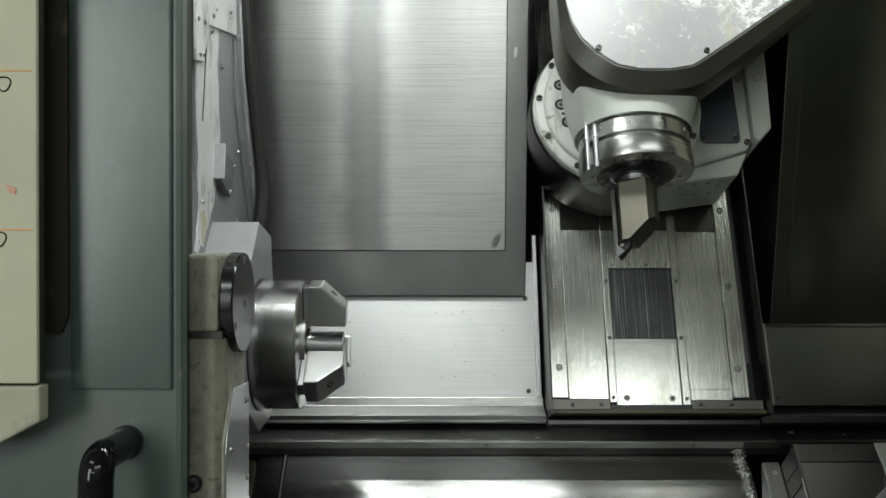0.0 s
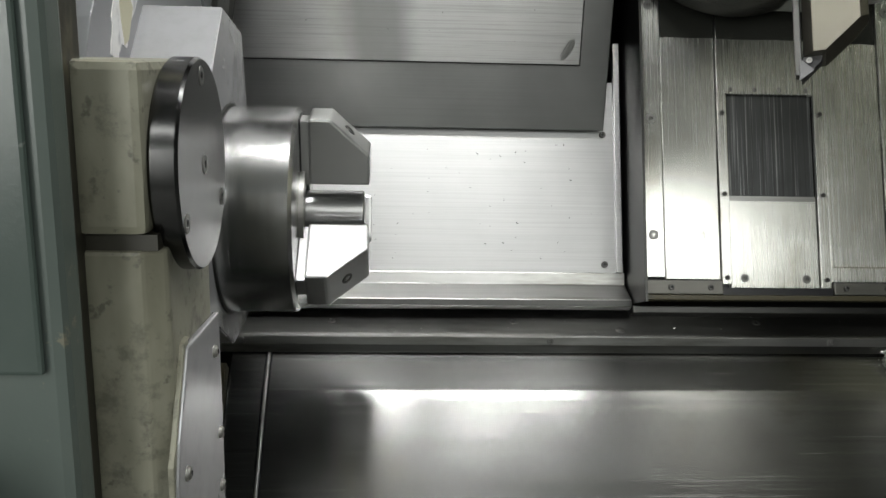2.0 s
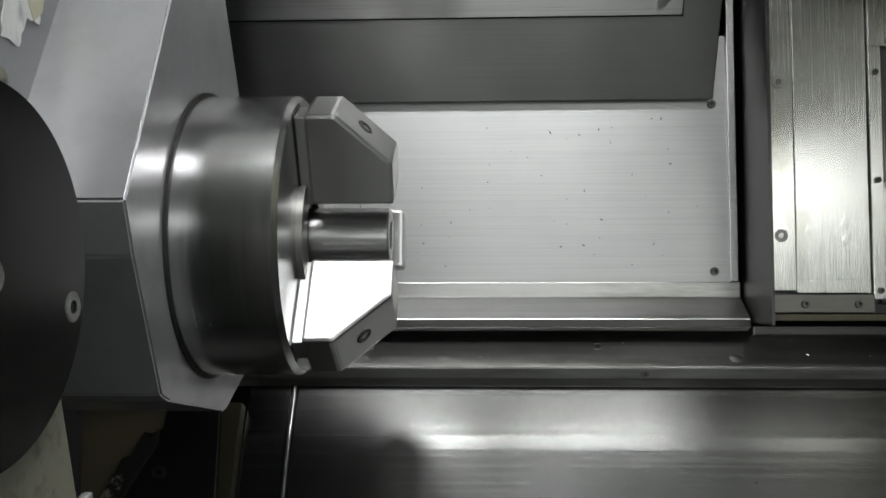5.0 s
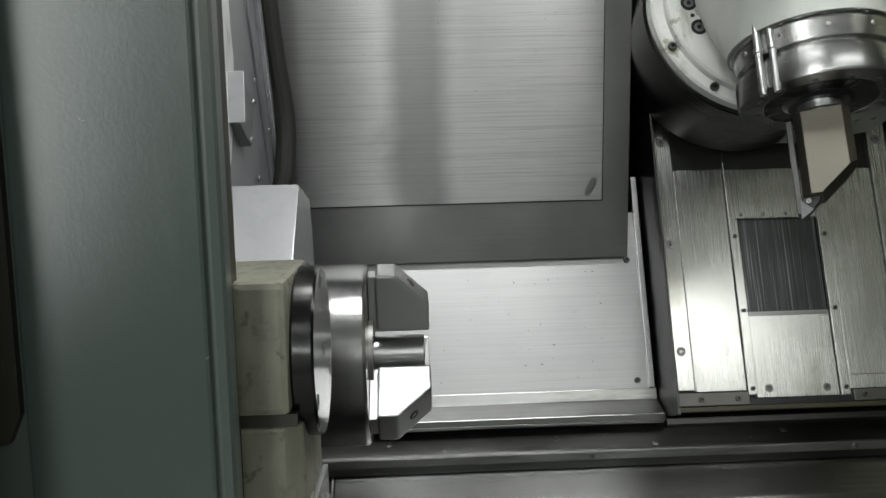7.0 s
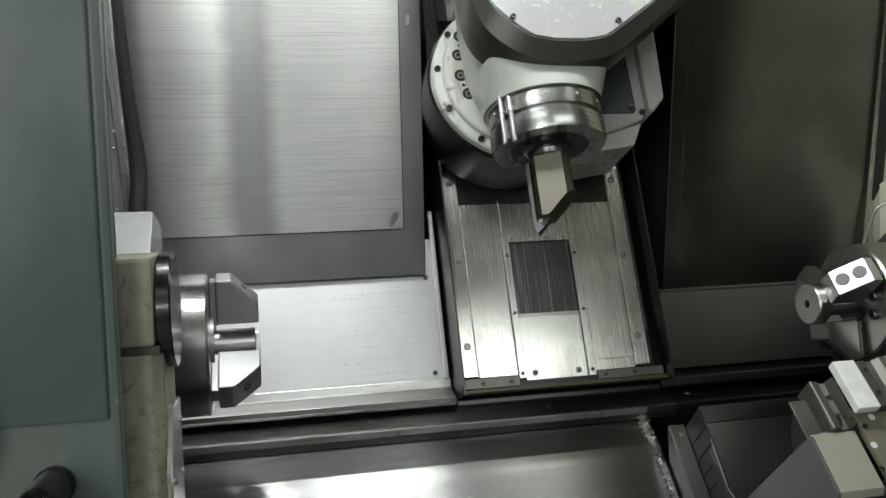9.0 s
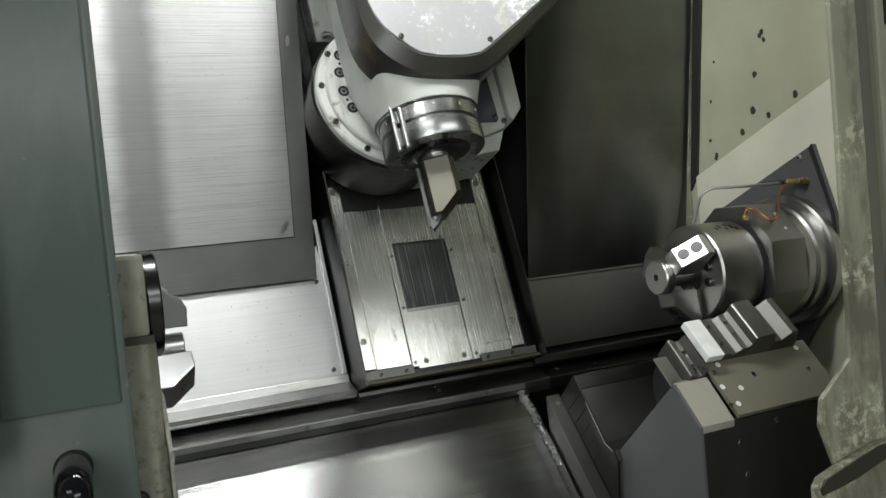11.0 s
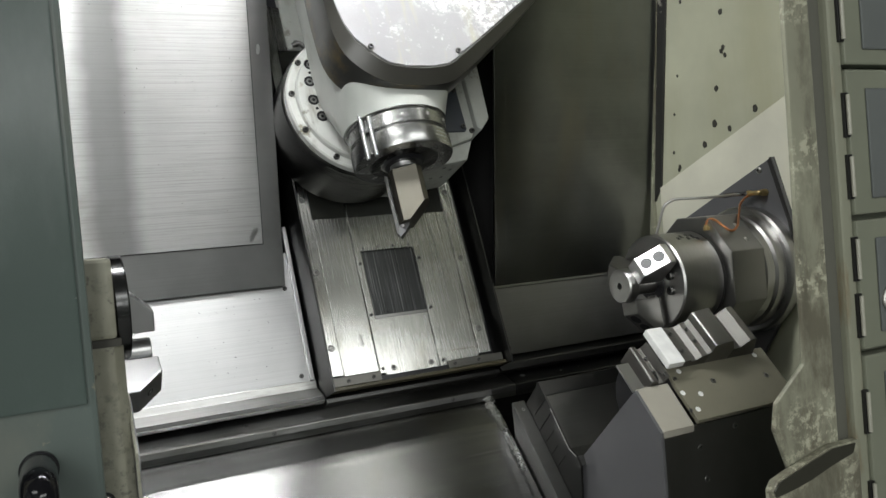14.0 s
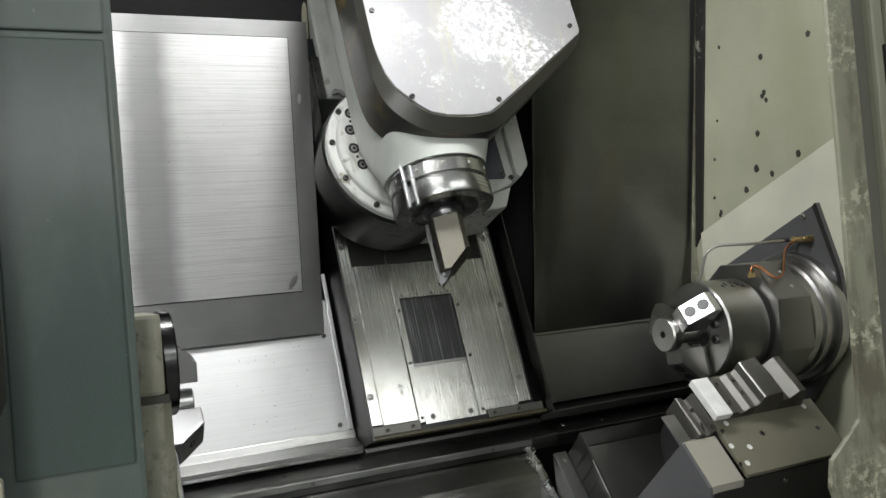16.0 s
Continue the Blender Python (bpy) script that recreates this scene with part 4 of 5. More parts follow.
# Thin dark glossy sheets over the upper part of the slide.
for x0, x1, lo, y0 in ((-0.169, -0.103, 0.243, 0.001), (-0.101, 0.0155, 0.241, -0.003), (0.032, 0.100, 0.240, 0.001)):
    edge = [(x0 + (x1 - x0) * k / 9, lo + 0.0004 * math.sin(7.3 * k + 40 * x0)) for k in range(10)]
    part("dark_film", prism(edge + [(x1, 0.60), (x0, 0.60)], y0 - 0.0006, y0 + 0.0002, "y"), DARKFILM, sd, "dark glossy film on the upper slide")
for dx, dz, dr_ in ((-0.124, -0.002, 0.010), (-0.158, -0.018, 0.007), (0.060, 0.062, 0.004), (0.068, 0.060, 0.003)):
    d = part("dent", lathe([(1.0, 0.0), (0.75, -0.03), (0.4, -0.055), (0.15, -0.062), (0.02, -0.063)], "y", seg=24), SHEET_V, sd)
    d.matrix_local = pose(dx, 0.0012, dz, 0, 24, 0) @ Matrix.Diagonal((dr_ * 0.6, dr_ * 0.5, dr_ * 1.3, 1))
for xx, zz in ((-0.183, 0.0), (-0.183, 0.141), (-0.183, 0.282), (0.1135, -0.002), (0.1135, 0.140), (0.1135, 0.28)):
    screw(sd, xx, -0.001, zz, 0.006, "flat")
for xx, zz in ((-0.074, -0.05), (0.001, -0.051)):
    screw(sd, xx, 0.001, zz, 0.0052, "flat")
for xx, zz in ((-0.0965, 0.149), (-0.0965, 0.05), (-0.0965, -0.05), (0.0238, 0.149), (0.0238, 0.05), (0.0238, -0.052)):
    screw(sd, xx, -0.0025, zz, 0.0028, "cap")
for xx in (-0.085, -0.055, -0.025, 0.008):
    screw(sd, xx, -0.003, 0.178 + HEAD_LIFT, 0.0028, "flat")
for xx in (-0.165, -0.118, 0.045, 0.095):
    screw(sd, xx, -0.0055, -0.062, 0.0036, "cap")

# ---- carriage: turn-mill head ----
HEAD = SLOPE @ pose(-0.090, 0.0, 0.40 + HEAD_LIFT)
th = thing("milling_head", HEAD, "white swivel milling head with a worn front cover", "milling head")
part("ram", lathe([(0.134, -0.022), (0.142, -0.030), (0.142, -0.141), (0.139, -0.145)], "y", seg=96), RAMST, th, "dark turned ram cylinder")
part("ram_neck", lathe([(0.118, 0.03), (0.118, -0.024)], "y", seg=64), BLACK, th)
part("base_flange", lathe([(0.137, -0.143), (0.137, -0.157), (0.134, -0.160), (0.02, -0.160)], "y", seg=96), HEADWHITE, th)
for a in (116, 145, 174, 205, 236, 266, 296, 335, 6):
    screw(th, 0.1292 * math.cos(radians(a)), -0.160, 0.1292 * math.sin(radians(a)), 0.0052)
part("swivel_disc", lathe([(0.1225, -0.158), (0.1225, -0.170), (0.120, -0.173), (0.02, -0.173)], "y", seg=96), HEADWHITE, th)
for xx, zz in ((-0.090, 0.064), (-0.096, 0.031), (-0.0960, -0.0045), (-0.0865, -0.036)):
    part("bolt_hole", lathe([(0.0098, 0.0), (0.0098, -0.0005), (0.0080, -0.0006), (0.0080, -0.0002)], "y", (xx, -0.173, zz), 24), BLACK, th)
    screw(th, xx, -0.1728, zz, 0.0060, "flat")
for xx, zz in ((-0.0925, 0.048), (-0.093, -0.021)):
    part("pin_hole", lathe([(0.0026, 0.0), (0.0026, -0.0006)], "y", (xx, -0.173, zz), 12), BLACK, th)
NOSE_X = -0.0105
bmn = bmesh.new()
loops = []
for z_, half, deep, cy, power in ((-0.118, 0.0835, 0.0835, -0.280, 2.0), (-0.108, 0.0850, 0.0850, -0.279, 2.1), (-0.085, 0.0875, 0.0850, -0.276, 3.0), (-0.055, 0.0900, 0.0845, -0.270, 5.0), (-0.020, 0.0930, 0.0835, -0.266, 9.0), (0.030, 0.0970, 0.0830, -0.263, 12.0), (0.420, 0.1000, 0.0830, -0.262, 12.0)):
    loop = []
    for k in range(48):
        c_, s_ = math.cos(2 * math.pi * k / 48), math.sin(2 * math.pi * k / 48)
        u_, v_ = math.copysign(abs(c_) ** (2 / power), c_), math.copysign(abs(s_) ** (2 / power), s_)
        loop.append(bmn.verts.new((NOSE_X * (1 - min(1, max(0, (z_ + 0.118) / 0.15))) - 0.002 + half * u_, cy + deep * v_, z_)))
    loops.append(loop)
for la, lb in zip(loops, loops[1:]):
    for k in range(48):
        bmn.faces.new((la[k], la[(k + 1) % 48], lb[(k + 1) % 48], lb[k]))
bmn.faces.new(loops[0]), bmn.faces.new(loops[-1])
bmesh.ops.recalc_face_normals(bmn, faces=bmn.faces)
for f_ in bmn.faces:
    f_.smooth = len(f_.verts) == 4
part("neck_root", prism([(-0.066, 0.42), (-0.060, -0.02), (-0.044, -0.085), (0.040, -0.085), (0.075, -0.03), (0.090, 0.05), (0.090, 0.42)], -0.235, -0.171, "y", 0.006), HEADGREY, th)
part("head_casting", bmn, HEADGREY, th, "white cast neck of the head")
part("pin_hole", lathe([(0.0038, 0.0), (0.0038, -0.0008)], "y", (0.046, -0.3475, -0.040), 14), BLACK, th)
rim = rounded([(-0.128, 0.45), (-0.1275, 0.09), (-0.127, 0.045), (-0.122, -0.028), (-0.092, -0.067), (-0.045, -0.0925), (0.05, -0.0925), (0.097, -0.061), (0.262, 0.072), (0.274, 0.087), (0.276, 0.115), (0.276, 0.45)], times=3)
bmr = prism(rim, -0.375, -0.300, "y", 0.003, segments=2)
for f_ in bmr.faces:
    f_.smooth = True
part("cover_rim", bmr, COVERRIM, th, "oily dark grey cover edge")
inner = rounded([(-0.1195, 0.45), (-0.1193, 0.09), (-0.119, 0.045), (-0.108, -0.014), (-0.077, -0.050), (-0.043, -0.0715), (0.043, -0.0715), (0.079, -0.048), (0.257, 0.083), (0.2675, 0.092), (0.2695, 0.104), (0.2695, 0.45)], times=3)
bmi = bmesh.new()
edges_ = [[bmi.verts.new((x_ * k_, y_, z_)) for x_, z_ in line] for line, y_, k_ in ((rim, -0.3745, 0.995), (inner, -0.3895, 1.0))]
for k in range(len(rim)):
    k2 = (k + 1) % len(rim)
    bmi.faces.new((edges_[0][k], edges_[0][k2], edges_[1][k2], edges_[1][k]))
bmi.faces.new(edges_[0]), bmi.faces.new(edges_[1])
bmesh.ops.recalc_face_normals(bmi, faces=bmi.faces)
for f_ in bmi.faces:
    f_.smooth = len(f_.verts) == 4
part("stained_chamfer", bmi, RIMSTAIN, th, "yellowed chamfer round the cover plate")
face = rounded([(-0.119, 0.45), (-0.1188, 0.09), (-0.1185, 0.045), (-0.106, -0.012), (-0.074, -0.046), (-0.042, -0.068), (0.042, -0.068), (0.076, -0.046), (0.256, 0.086), (0.2665, 0.094), (0.269, 0.105), (0.269, 0.45)], times=1)
cf = part("cover_face", prism(face, -0.391, -0.384, "y", 0.001), COVERWHITE, th, "speckled pale cover plate")
for xx, zz in ((-0.109, 0.115), (0.250, 0.106), (-0.076, -0.037), (0.071, -0.041)):
    screw(cf, xx, -0.391, zz, 0.0042)
NOSE = (NOSE_X, -0.280, 0.0)
part("spindle_nose", lathe([(0.0815, -0.116), (0.0825, -0.1175), (0.0825, -0.1195), (0.0790, -0.121), (0.0790, -0.142), (0.0735, -0.144), (0.0735, -0.149), (0.0805, -0.151), (0.0805, -0.175), (0.0790, -0.178)], "z", NOSE, 96), NOSEST, th, "ground steel spindle nose")
# End face in darker steel than the sides of the nose.
part("nose_face", lathe([(0.0790, -0.1779), (0.0560, -0.178), (0.0550, -0.1786), (0.0540, -0.178), (0.036, -0.178)], "z", NOSE, 96), DARKST, th, "dark end face")
for a in range(0, 360, 30):
    screw(th, NOSE_X + 0.062 * math.cos(radians(a)), -0.280 + 0.062 * math.sin(radians(a)), -0.178, 0.0038, "flat", (90, 0, 0))
for a in range(190, 351, 32):
    screw(th, NOSE_X + 0.079 * math.cos(radians(a)), -0.280 + 0.079 * math.sin(radians(a)), -0.130, 0.0025, "button", (0, 0, a + 90))
for dx, dy in ((-0.085, -0.036), (-0.075, -0.046)):
    part("coolant_pin", lathe([(0.0036, -0.098), (0.0036, -0.135), (0.0048, -0.136), (0.0048, -0.140), (0.0036, -0.141), (0.0036, -0.185), (0.002, -0.186)], "z", (dx, -0.280 + dy, 0), 14), GROUND, th)
sa = thing("saddle", SLOPE, "grey cast saddle block behind the milling head", "machine casting")
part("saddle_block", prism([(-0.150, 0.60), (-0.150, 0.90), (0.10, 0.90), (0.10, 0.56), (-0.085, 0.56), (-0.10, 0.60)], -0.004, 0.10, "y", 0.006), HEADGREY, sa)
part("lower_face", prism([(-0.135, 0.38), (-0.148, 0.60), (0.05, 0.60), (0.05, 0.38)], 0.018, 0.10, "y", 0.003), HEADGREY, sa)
part("hose_clip", tube([(-0.142, -0.010, 0.606), (-0.128, -0.016, 0.610), (-0.118, -0.012, 0.598), (-0.095, -0.010, 0.594)], 0.0045, 10), SCREWMID, sa, "bent steel clip")
screw(sa, -0.132, -0.005, 0.612, 0.006, "cap")
yh = thing("yellow_hose", SLOPE, "yellowed plastic hose hanging beside the saddle", "hose")
part("hose_run", tube([(-0.150, 0.0, 0.95), (-0.158, 0.01, 0.80), (-0.172, 0.03, 0.68), (-0.176, 0.06, 0.58)], 0.006, 12), CREAM_T, yh)
tl = thing("turning_tool", HEAD @ pose(-0.0130, -0.280, -0.163, 0, 0, -28), "nickel-plated turning tool with a pointed insert in the spindle", "cutting tool")
part("taper_collar", lathe([(0.022, -0.012), (0.0205, -0.021), (0.0205, -0.0235), (0.0225, -0.024), (0.0225, -0.027), (0.019, -0.028), (0.019, -0.034)], "z", seg=40), GROUND, tl)
part("seal_ring", lathe([(0.035, -0.012), (0.035, -0.016), (0.030, -0.019), (0.023, -0.019)], "z", seg=40), BLACK, tl)
shank = [(-0.026, -0.010), (-0.018, -0.024), (0.020, -0.024), (0.027, -0.010), (0.027, 0.012), (0.015, 0.024), (-0.014, 0.024), (-0.026, 0.012)]
bms = prism(shank, -0.116, -0.030, "z", 0.0008)
bmesh.ops.bisect_plane(bms, geom=list(bms.verts) + list(bms.edges) + list(bms.faces), plane_co=(0.027, 0, -0.085), plane_no=(0.66, 0, -0.75), clear_outer=True)
bmesh.ops.holes_fill(bms, edges=[e for e in bms.edges if e.is_boundary])
part("shank", bms, TOOLST, tl)
part("tip_holder", prism([(-0.0262, -0.106), (-0.0286, -0.1375), (-0.0120, -0.1215), (-0.008, -0.106)], -0.010, 0.004, "y", 0.0008), BLACK, tl)
part("blade", box(-0.0335, -0.0275, -0.012, 0.002, -0.132, -0.034, 0.0008), DARKST, tl, "dark ground blade along the shank")
ins = part("insert", prism([(-0.0302, -0.139), (-0.0288, -0.119), (-0.0175, -0.1305)], -0.0168, -0.0138, "y", 0.0004), TURRETG, tl, "dark carbide insert")
screw(tl, -0.0215, -0.0142, -0.1205, 0.0026, "flat")
hb2 = thing("cable_bracket", HEAD, "white cast bracket with a dark blue cover plate", "bracket")
part("web", prism([(0.05, 0.20), (0.06, -0.122), (0.090, -0.114), (0.205, -0.076), (0.214, -0.060), (0.214, 0.20)], -0.155, -0.03, "y", 0.005), HEADGREY, hb2)
part("rib", prism([(0.214, 0.18), (0.214, -0.058), (0.222, -0.066), (0.245, -0.041), (0.252, 0.125), (0.245, 0.18)], -0.165, -0.05, "y", 0.004), HEADGREY, hb2)
bp = part("blue_plate", prism([(0.128, 0.062), (0.130, -0.060), (0.136, -0.065), (0.190, -0.065), (0.195, -0.060), (0.193, 0.070)], -0.159, -0.154, "y", 0.002), BLUEPLATE, hb2)
for xx, zz in ((0.137, -0.055), (0.187, -0.055), (0.187, 0.02), (0.137, 0.02)):
    screw(bp, xx, -0.159, zz, 0.0045)
screw(hb2, 0.205, -0.156, -0.063, 0.005)
part("under_block", prism([(0.04, -0.118), (0.060, -0.120), (0.208, -0.076), (0.188, -0.116), (0.097, -0.130), (0.05, -0.130)], -0.145, -0.02, "y", 0.003), HEADGREY, hb2)

for hx, hy in ((0.098, -0.125), (0.120, -0.132), (0.145, -0.128), (0.165, -0.112), (0.108, -0.095), (0.135, -0.085), (0.160, -0.080)):
    s_ = screw(hb2, hx, hy, -0.130 + (hx - 0.097) * 0.154, 0.0042, "flat", (90, 0, 0))
    s_.matrix_local = pose(hx, hy, -0.130 + (hx - 0.097) * 0.154, 90, -8.7) @ Matrix.Diagonal((0.0042, 0.0042, 0.0042, 1))

# ---- counter spindle side ----
sp = thing("counter_spindle", pose(0.594, AXIS_Y, AXIS_Z), "dark steel counter spindle on a diamond-shaped plate", "spindle")
part("diamond_plate", prism([(-0.072, 0.207), (-0.109, 0.085), (-0.12, -0.02), (0.0, -0.19), (0.19, -0.17), (0.178, 0.097)], -0.008, 0.0, "x", 0.001), TURRETG, sp, "dark grey mounting plate")
part("edge_seal", prism([(-0.070, 0.207), (-0.107, 0.085), (-0.118, -0.02), (-0.112, -0.02), (-0.101, 0.085), (-0.064, 0.200)], -0.011, -0.008, "x"), RUBBER, sp)
for yy, zz in ((-0.041, 0.185), (-0.086, 0.033), (0.16, -0.12)):
    screw(sp, -0.008, yy, zz, 0.006, "button", (0, 0, -90))
part("flange", lathe([(0.120, -0.008), (0.120, -0.026), (0.116, -0.03), (0.108, -0.03), (0.108, -0.05), (0.104, -0.054)], "x", seg=80), TURNED_D, sp)
part("collar", lathe([(0.103, -0.05), (0.103, -0.072), (0.099, -0.077), (0.09, -0.077)], "x", seg=80), TURNED_D, sp)
hexp = [(-0.045, 0.108), (-0.100, 0.045), (-0.100, -0.045), (-0.05, -0.10), (0.05, -0.10), (0.1, -0.03), (0.09, 0.06), (0.03, 0.108)]
part("housing", prism(hexp, -0.152, -0.074, "x", 0.002), GROUND_D, sp, "faceted spindle housing")
for yy, zz in ((-0.06, 0.088), (-0.083, 0.062)):
    screw(sp, -0.10, yy, zz, 0.005, "button", (0, 0, -90))
part("gap_ring", lathe([(0.082, -0.152), (0.082, -0.160)], "x", seg=64), RUBBER, sp)
sc = thing("counter_chuck", pose(0.346, AXIS_Y, AXIS_Z), "dark steel three-jaw chuck on the counter spindle", "chuck")
part("chuck_body", lathe([(0.078, 0.090), (0.084, 0.088), (0.084, 0.003), (0.081, 0.0), (0.02, 0.0)], "x", seg=96), TURNED_D, sc)
part("face_ring", lathe([(0.032, 0.0), (0.032, -0.004), (0.02, -0.004)], "x"), BLACK, sc)
# Jaw facing the lamp gets brighter steel, its glare put into the colour.
for a, mt in ((51, GROUND), (171, GROUND_D), (291, GROUND_D)):
    master = part("master_jaw", box(-0.008, 0.0, -0.010, 0.010, 0.024, 0.080, 0.001), GROUND_D, sc)
    master.matrix_local = Matrix.Rotation(radians(a), 4, "X")
    jw = chuck_jaw(sc, a, mt, [(-0.008, 0.028), (-0.008, 0.084), (-0.024, 0.086), (-0.060, 0.052), (-0.060, 0.028)], 0.040, 0.0)
    for r_, x_ in ((0.0775, -0.033), (0.061, -0.0505)):
        hole = part("screw_hole", lathe([(0.0100, 0.0), (0.0100, -0.0006), (0.0060, -0.0007), (0.0060, -0.0003)], "y", seg=24), BLACK, jw)
        hole.matrix_local = Matrix.Translation((x_, 0, r_)) @ Matrix.Rotation(radians(-43), 4, "Y") @ Matrix.Rotation(radians(-90), 4, "X")
for k, (xm, am, wm_) in enumerate(((0.030, 62, 0.004), (0.040, 66, 0.006), (0.050, 60, 0.004), (0.055, 68, 0.005), (0.064, 64, 0.007), (0.070, 58, 0.004))):
    mark = part("stamp", box(xm, xm + 0.006, -wm_ * 0.9, wm_ * 0.9, 0.0838, 0.0843), BLACK, sc)
    mark.matrix_local = Matrix.Rotation(radians(90 - am), 4, "X")
for yy, zz in ((-0.05, 0.012), (-0.05, -0.014)):
    screw(sc, 0.0, yy, zz, 0.0075, "cap", (0, 0, -90))
part("bar_stock", lathe([(0.019, 0.0), (0.019, -0.044), (0.018, -0.045), (0.018, -0.05), (0.028, -0.052), (0.030, -0.055), (0.030, -0.071), (0.028, -0.0735), (0.006, -0.0735), (0.006, -0.04), (0.001, -0.04)], "x", seg=48), TURNED_D, sc, "turned steel stop with a bore")
pp = thing("coolant_pipe", pose(0.585, 1.188, 1.499), "thin bent steel coolant pipe with brass fitting", "pipe")
part("steel_pipe", tube([(0.0, 0.0, 0.0), (-0.024, 0.036, 0.001), (-0.085, 0.052, -0.001), (-0.140, 0.084, 0.002), (-0.157, 0.094, -0.008), (-0.165, 0.114, -0.068)], 0.0027, 10), SCREW, pp)
part("fitting", lathe([(0.007, 0.006), (0.007, -0.008), (0.005, -0.009), (0.005, -0.020), (0.0036, -0.021)], "x", (0.0, -0.006, 0.0), 6), BRASS, pp)
part("elbow", lathe([(0.0045, -0.018), (0.0045, 0.012), (0.006, 0.013), (0.006, 0.018)], "y", (-0.012, 0.006, 0.0005), 8), BRASS, pp)
part("hose_sleeve", tube([(-0.016, 0.026, 0.001), (-0.035, 0.044, 0.0012), (-0.052, 0.046, 0.0)], 0.0042, 10), BLACK, pp)
cpp = thing("copper_pipe", pose(0.583, 1.211, 1.499), "thin bent copper lubrication pipe", "pipe")
part("pipe_run", tube([(-0.0035, -0.0019, -0.0012), (-0.0193, 0.0004, -0.0065), (-0.0420, -0.0076, -0.0172), (-0.0692, -0.0287, -0.0384), (-0.0955, -0.0508, -0.0537), (-0.1124, -0.0582, -0.0617), (-0.1249, -0.0597, -0.0628), (-0.1306, -0.0491, -0.0531), (-0.1301, -0.0336, -0.0425), (-0.1325, -0.0240, -0.0389), (-0.1417, -0.0235, -0.0413), (-0.1436, -0.0218, -0.0502)], 0.0022, 10), COPPER, cpp)
part("banjo", lathe([(0.006, 0.0), (0.006, 0.006), (0.004, 0.0065), (0.004, 0.010)], "z", (-0.1436, -0.0218, -0.0592), 6), BRASS, cpp)

# ---- lower turret ----
tu = thing("turret", pose(0.16, 1.03, 0.90), "grey lower turret with a round-dotted browned top plate", "turret")
part("left_plate", prism([(0.047, 0.312), (-0.005, 0.256), (-0.005, -0.1), (0.45, -0.1), (0.40, 0.0)], 0.0, 0.006, "x", 0.0008), TURRETG, tu, "grey triangular side plate")
part("slope_cap", prism([(0.047, 0.313), (-0.005, 0.257), (-0.004, 0.246), (0.06, 0.312)], 0.006, 0.066, "x", 0.001), TURRETC, tu)
part("front_plate", box(0.006, 0.30, -0.004, 0.004, -0.1, 0.255, 0.001), GROUND_D, tu)
part("top_plate", prism([(0.064, 0.337), (-0.006, 0.262), (-0.002, 0.256), (0.07, 0.331)], 0.074, 0.29, "x", 0.001), TURRETB, tu, "browned plate with round white spots")
DOTM = pose(0.074, -0.006, 0.262, 47)
for u, v in ((0.022, 0.088), (0.004, 0.050), (0.035, 0.042), (0.012, 0.018), (0.19, 0.09)):
    d = part("dot", lathe([(0.0045, 0.0), (0.0043, 0.0006)], "z", seg=20), WHITEPOM, tu)
    d.matrix_local = DOTM @ pose(u, v, 0.0003)
for u, v in ((0.075, 0.06), (0.185, 0.05)):
    s = screw(tu, 0, 0, 0, 0.004, "flat")
    s.matrix_local = DOTM @ pose(u, v, 0.0, -90) @ Matrix.Diagonal((0.005, 0.005, 0.005, 1))
for xx, zz in ((0.076, 0.22), (0.085, 0.17), (0.072, 0.10), (0.09, 0.05), (0.15, 0.24)):
    screw(tu, xx, -0.004, zz, 0.005, "flat")
BLK = pose(0, 0.0, 0.276, 45)
def profile_block(pts, v0, v1, mat):
    """A ridged tool block: its cross-section drawn across the turret face and run along it."""
    ob = part("tool_block", prism(pts, v0, v1, "y", 0.0010), mat, tu)
    ob.matrix_local = BLK


profile_block([(0.033, -0.035), (0.033, 0.000), (0.035, 0.002), (0.046, -0.001), (0.049, -0.008), (0.058, -0.006), (0.0635, 0.009), (0.0635, -0.035)], 0.062, 0.132, BLOCKST)
profile_block([(0.0975, -0.035), (0.0975, 0.004), (0.1045, 0.004), (0.1055, 0.012), (0.118, 0.013), (0.122, 0.008), (0.131, 0.010), (0.139, 0.018), (0.149, 0.020), (0.1545, 0.027), (0.1545, -0.035)], 0.080, 0.150, BLOCKST)
profile_block([(0.1548, -0.035), (0.1548, 0.040), (0.157, 0.042), (0.187, 0.046), (0.190, 0.045), (0.205, 0.024), (0.205, -0.035)], 0.080, 0.152, GROUND_D)
profile_block([(0.2053, -0.035), (0.2053, 0.022), (0.219, 0.023), (0.231, 0.039), (0.244, 0.040), (0.268, -0.010), (0.268, -0.035)], 0.080, 0.152, BLOCKST)
for u, v, h in ((0.053, 0.082, -0.006), (0.055, 0.110, -0.006), (0.061, 0.070, 0.004), (0.113, 0.135, 0.0125), (0.113, 0.100, 0.0125), (0.144, 0.135, 0.019), (0.144, 0.110, 0.019), (0.212, 0.13, 0.0225), (0.212, 0.105, 0.0225), (0.062, 0.078, -0.003), (0.079, 0.062, -0.003), (0.069, 0.003, -0.003)):
    s_ = screw(tu, 0, 0, 0, 0.004)
    s_.matrix_local = BLK @ pose(u, v, h, -90) @ Matrix.Diagonal((0.0032, 0.0032, 0.0032, 1))
wb = part("plastic_bar", box(0.0645, 0.0965, 0.074, 0.146, 0.010, 0.023, 0.0015), WHITEPOM, tu, "white plastic bar")
wb.matrix_local = BLK
b = part("edge_plate", box(0.000, 0.024, 0.060, 0.112, -0.014, -0.011, 0.0005), GROUND, tu)
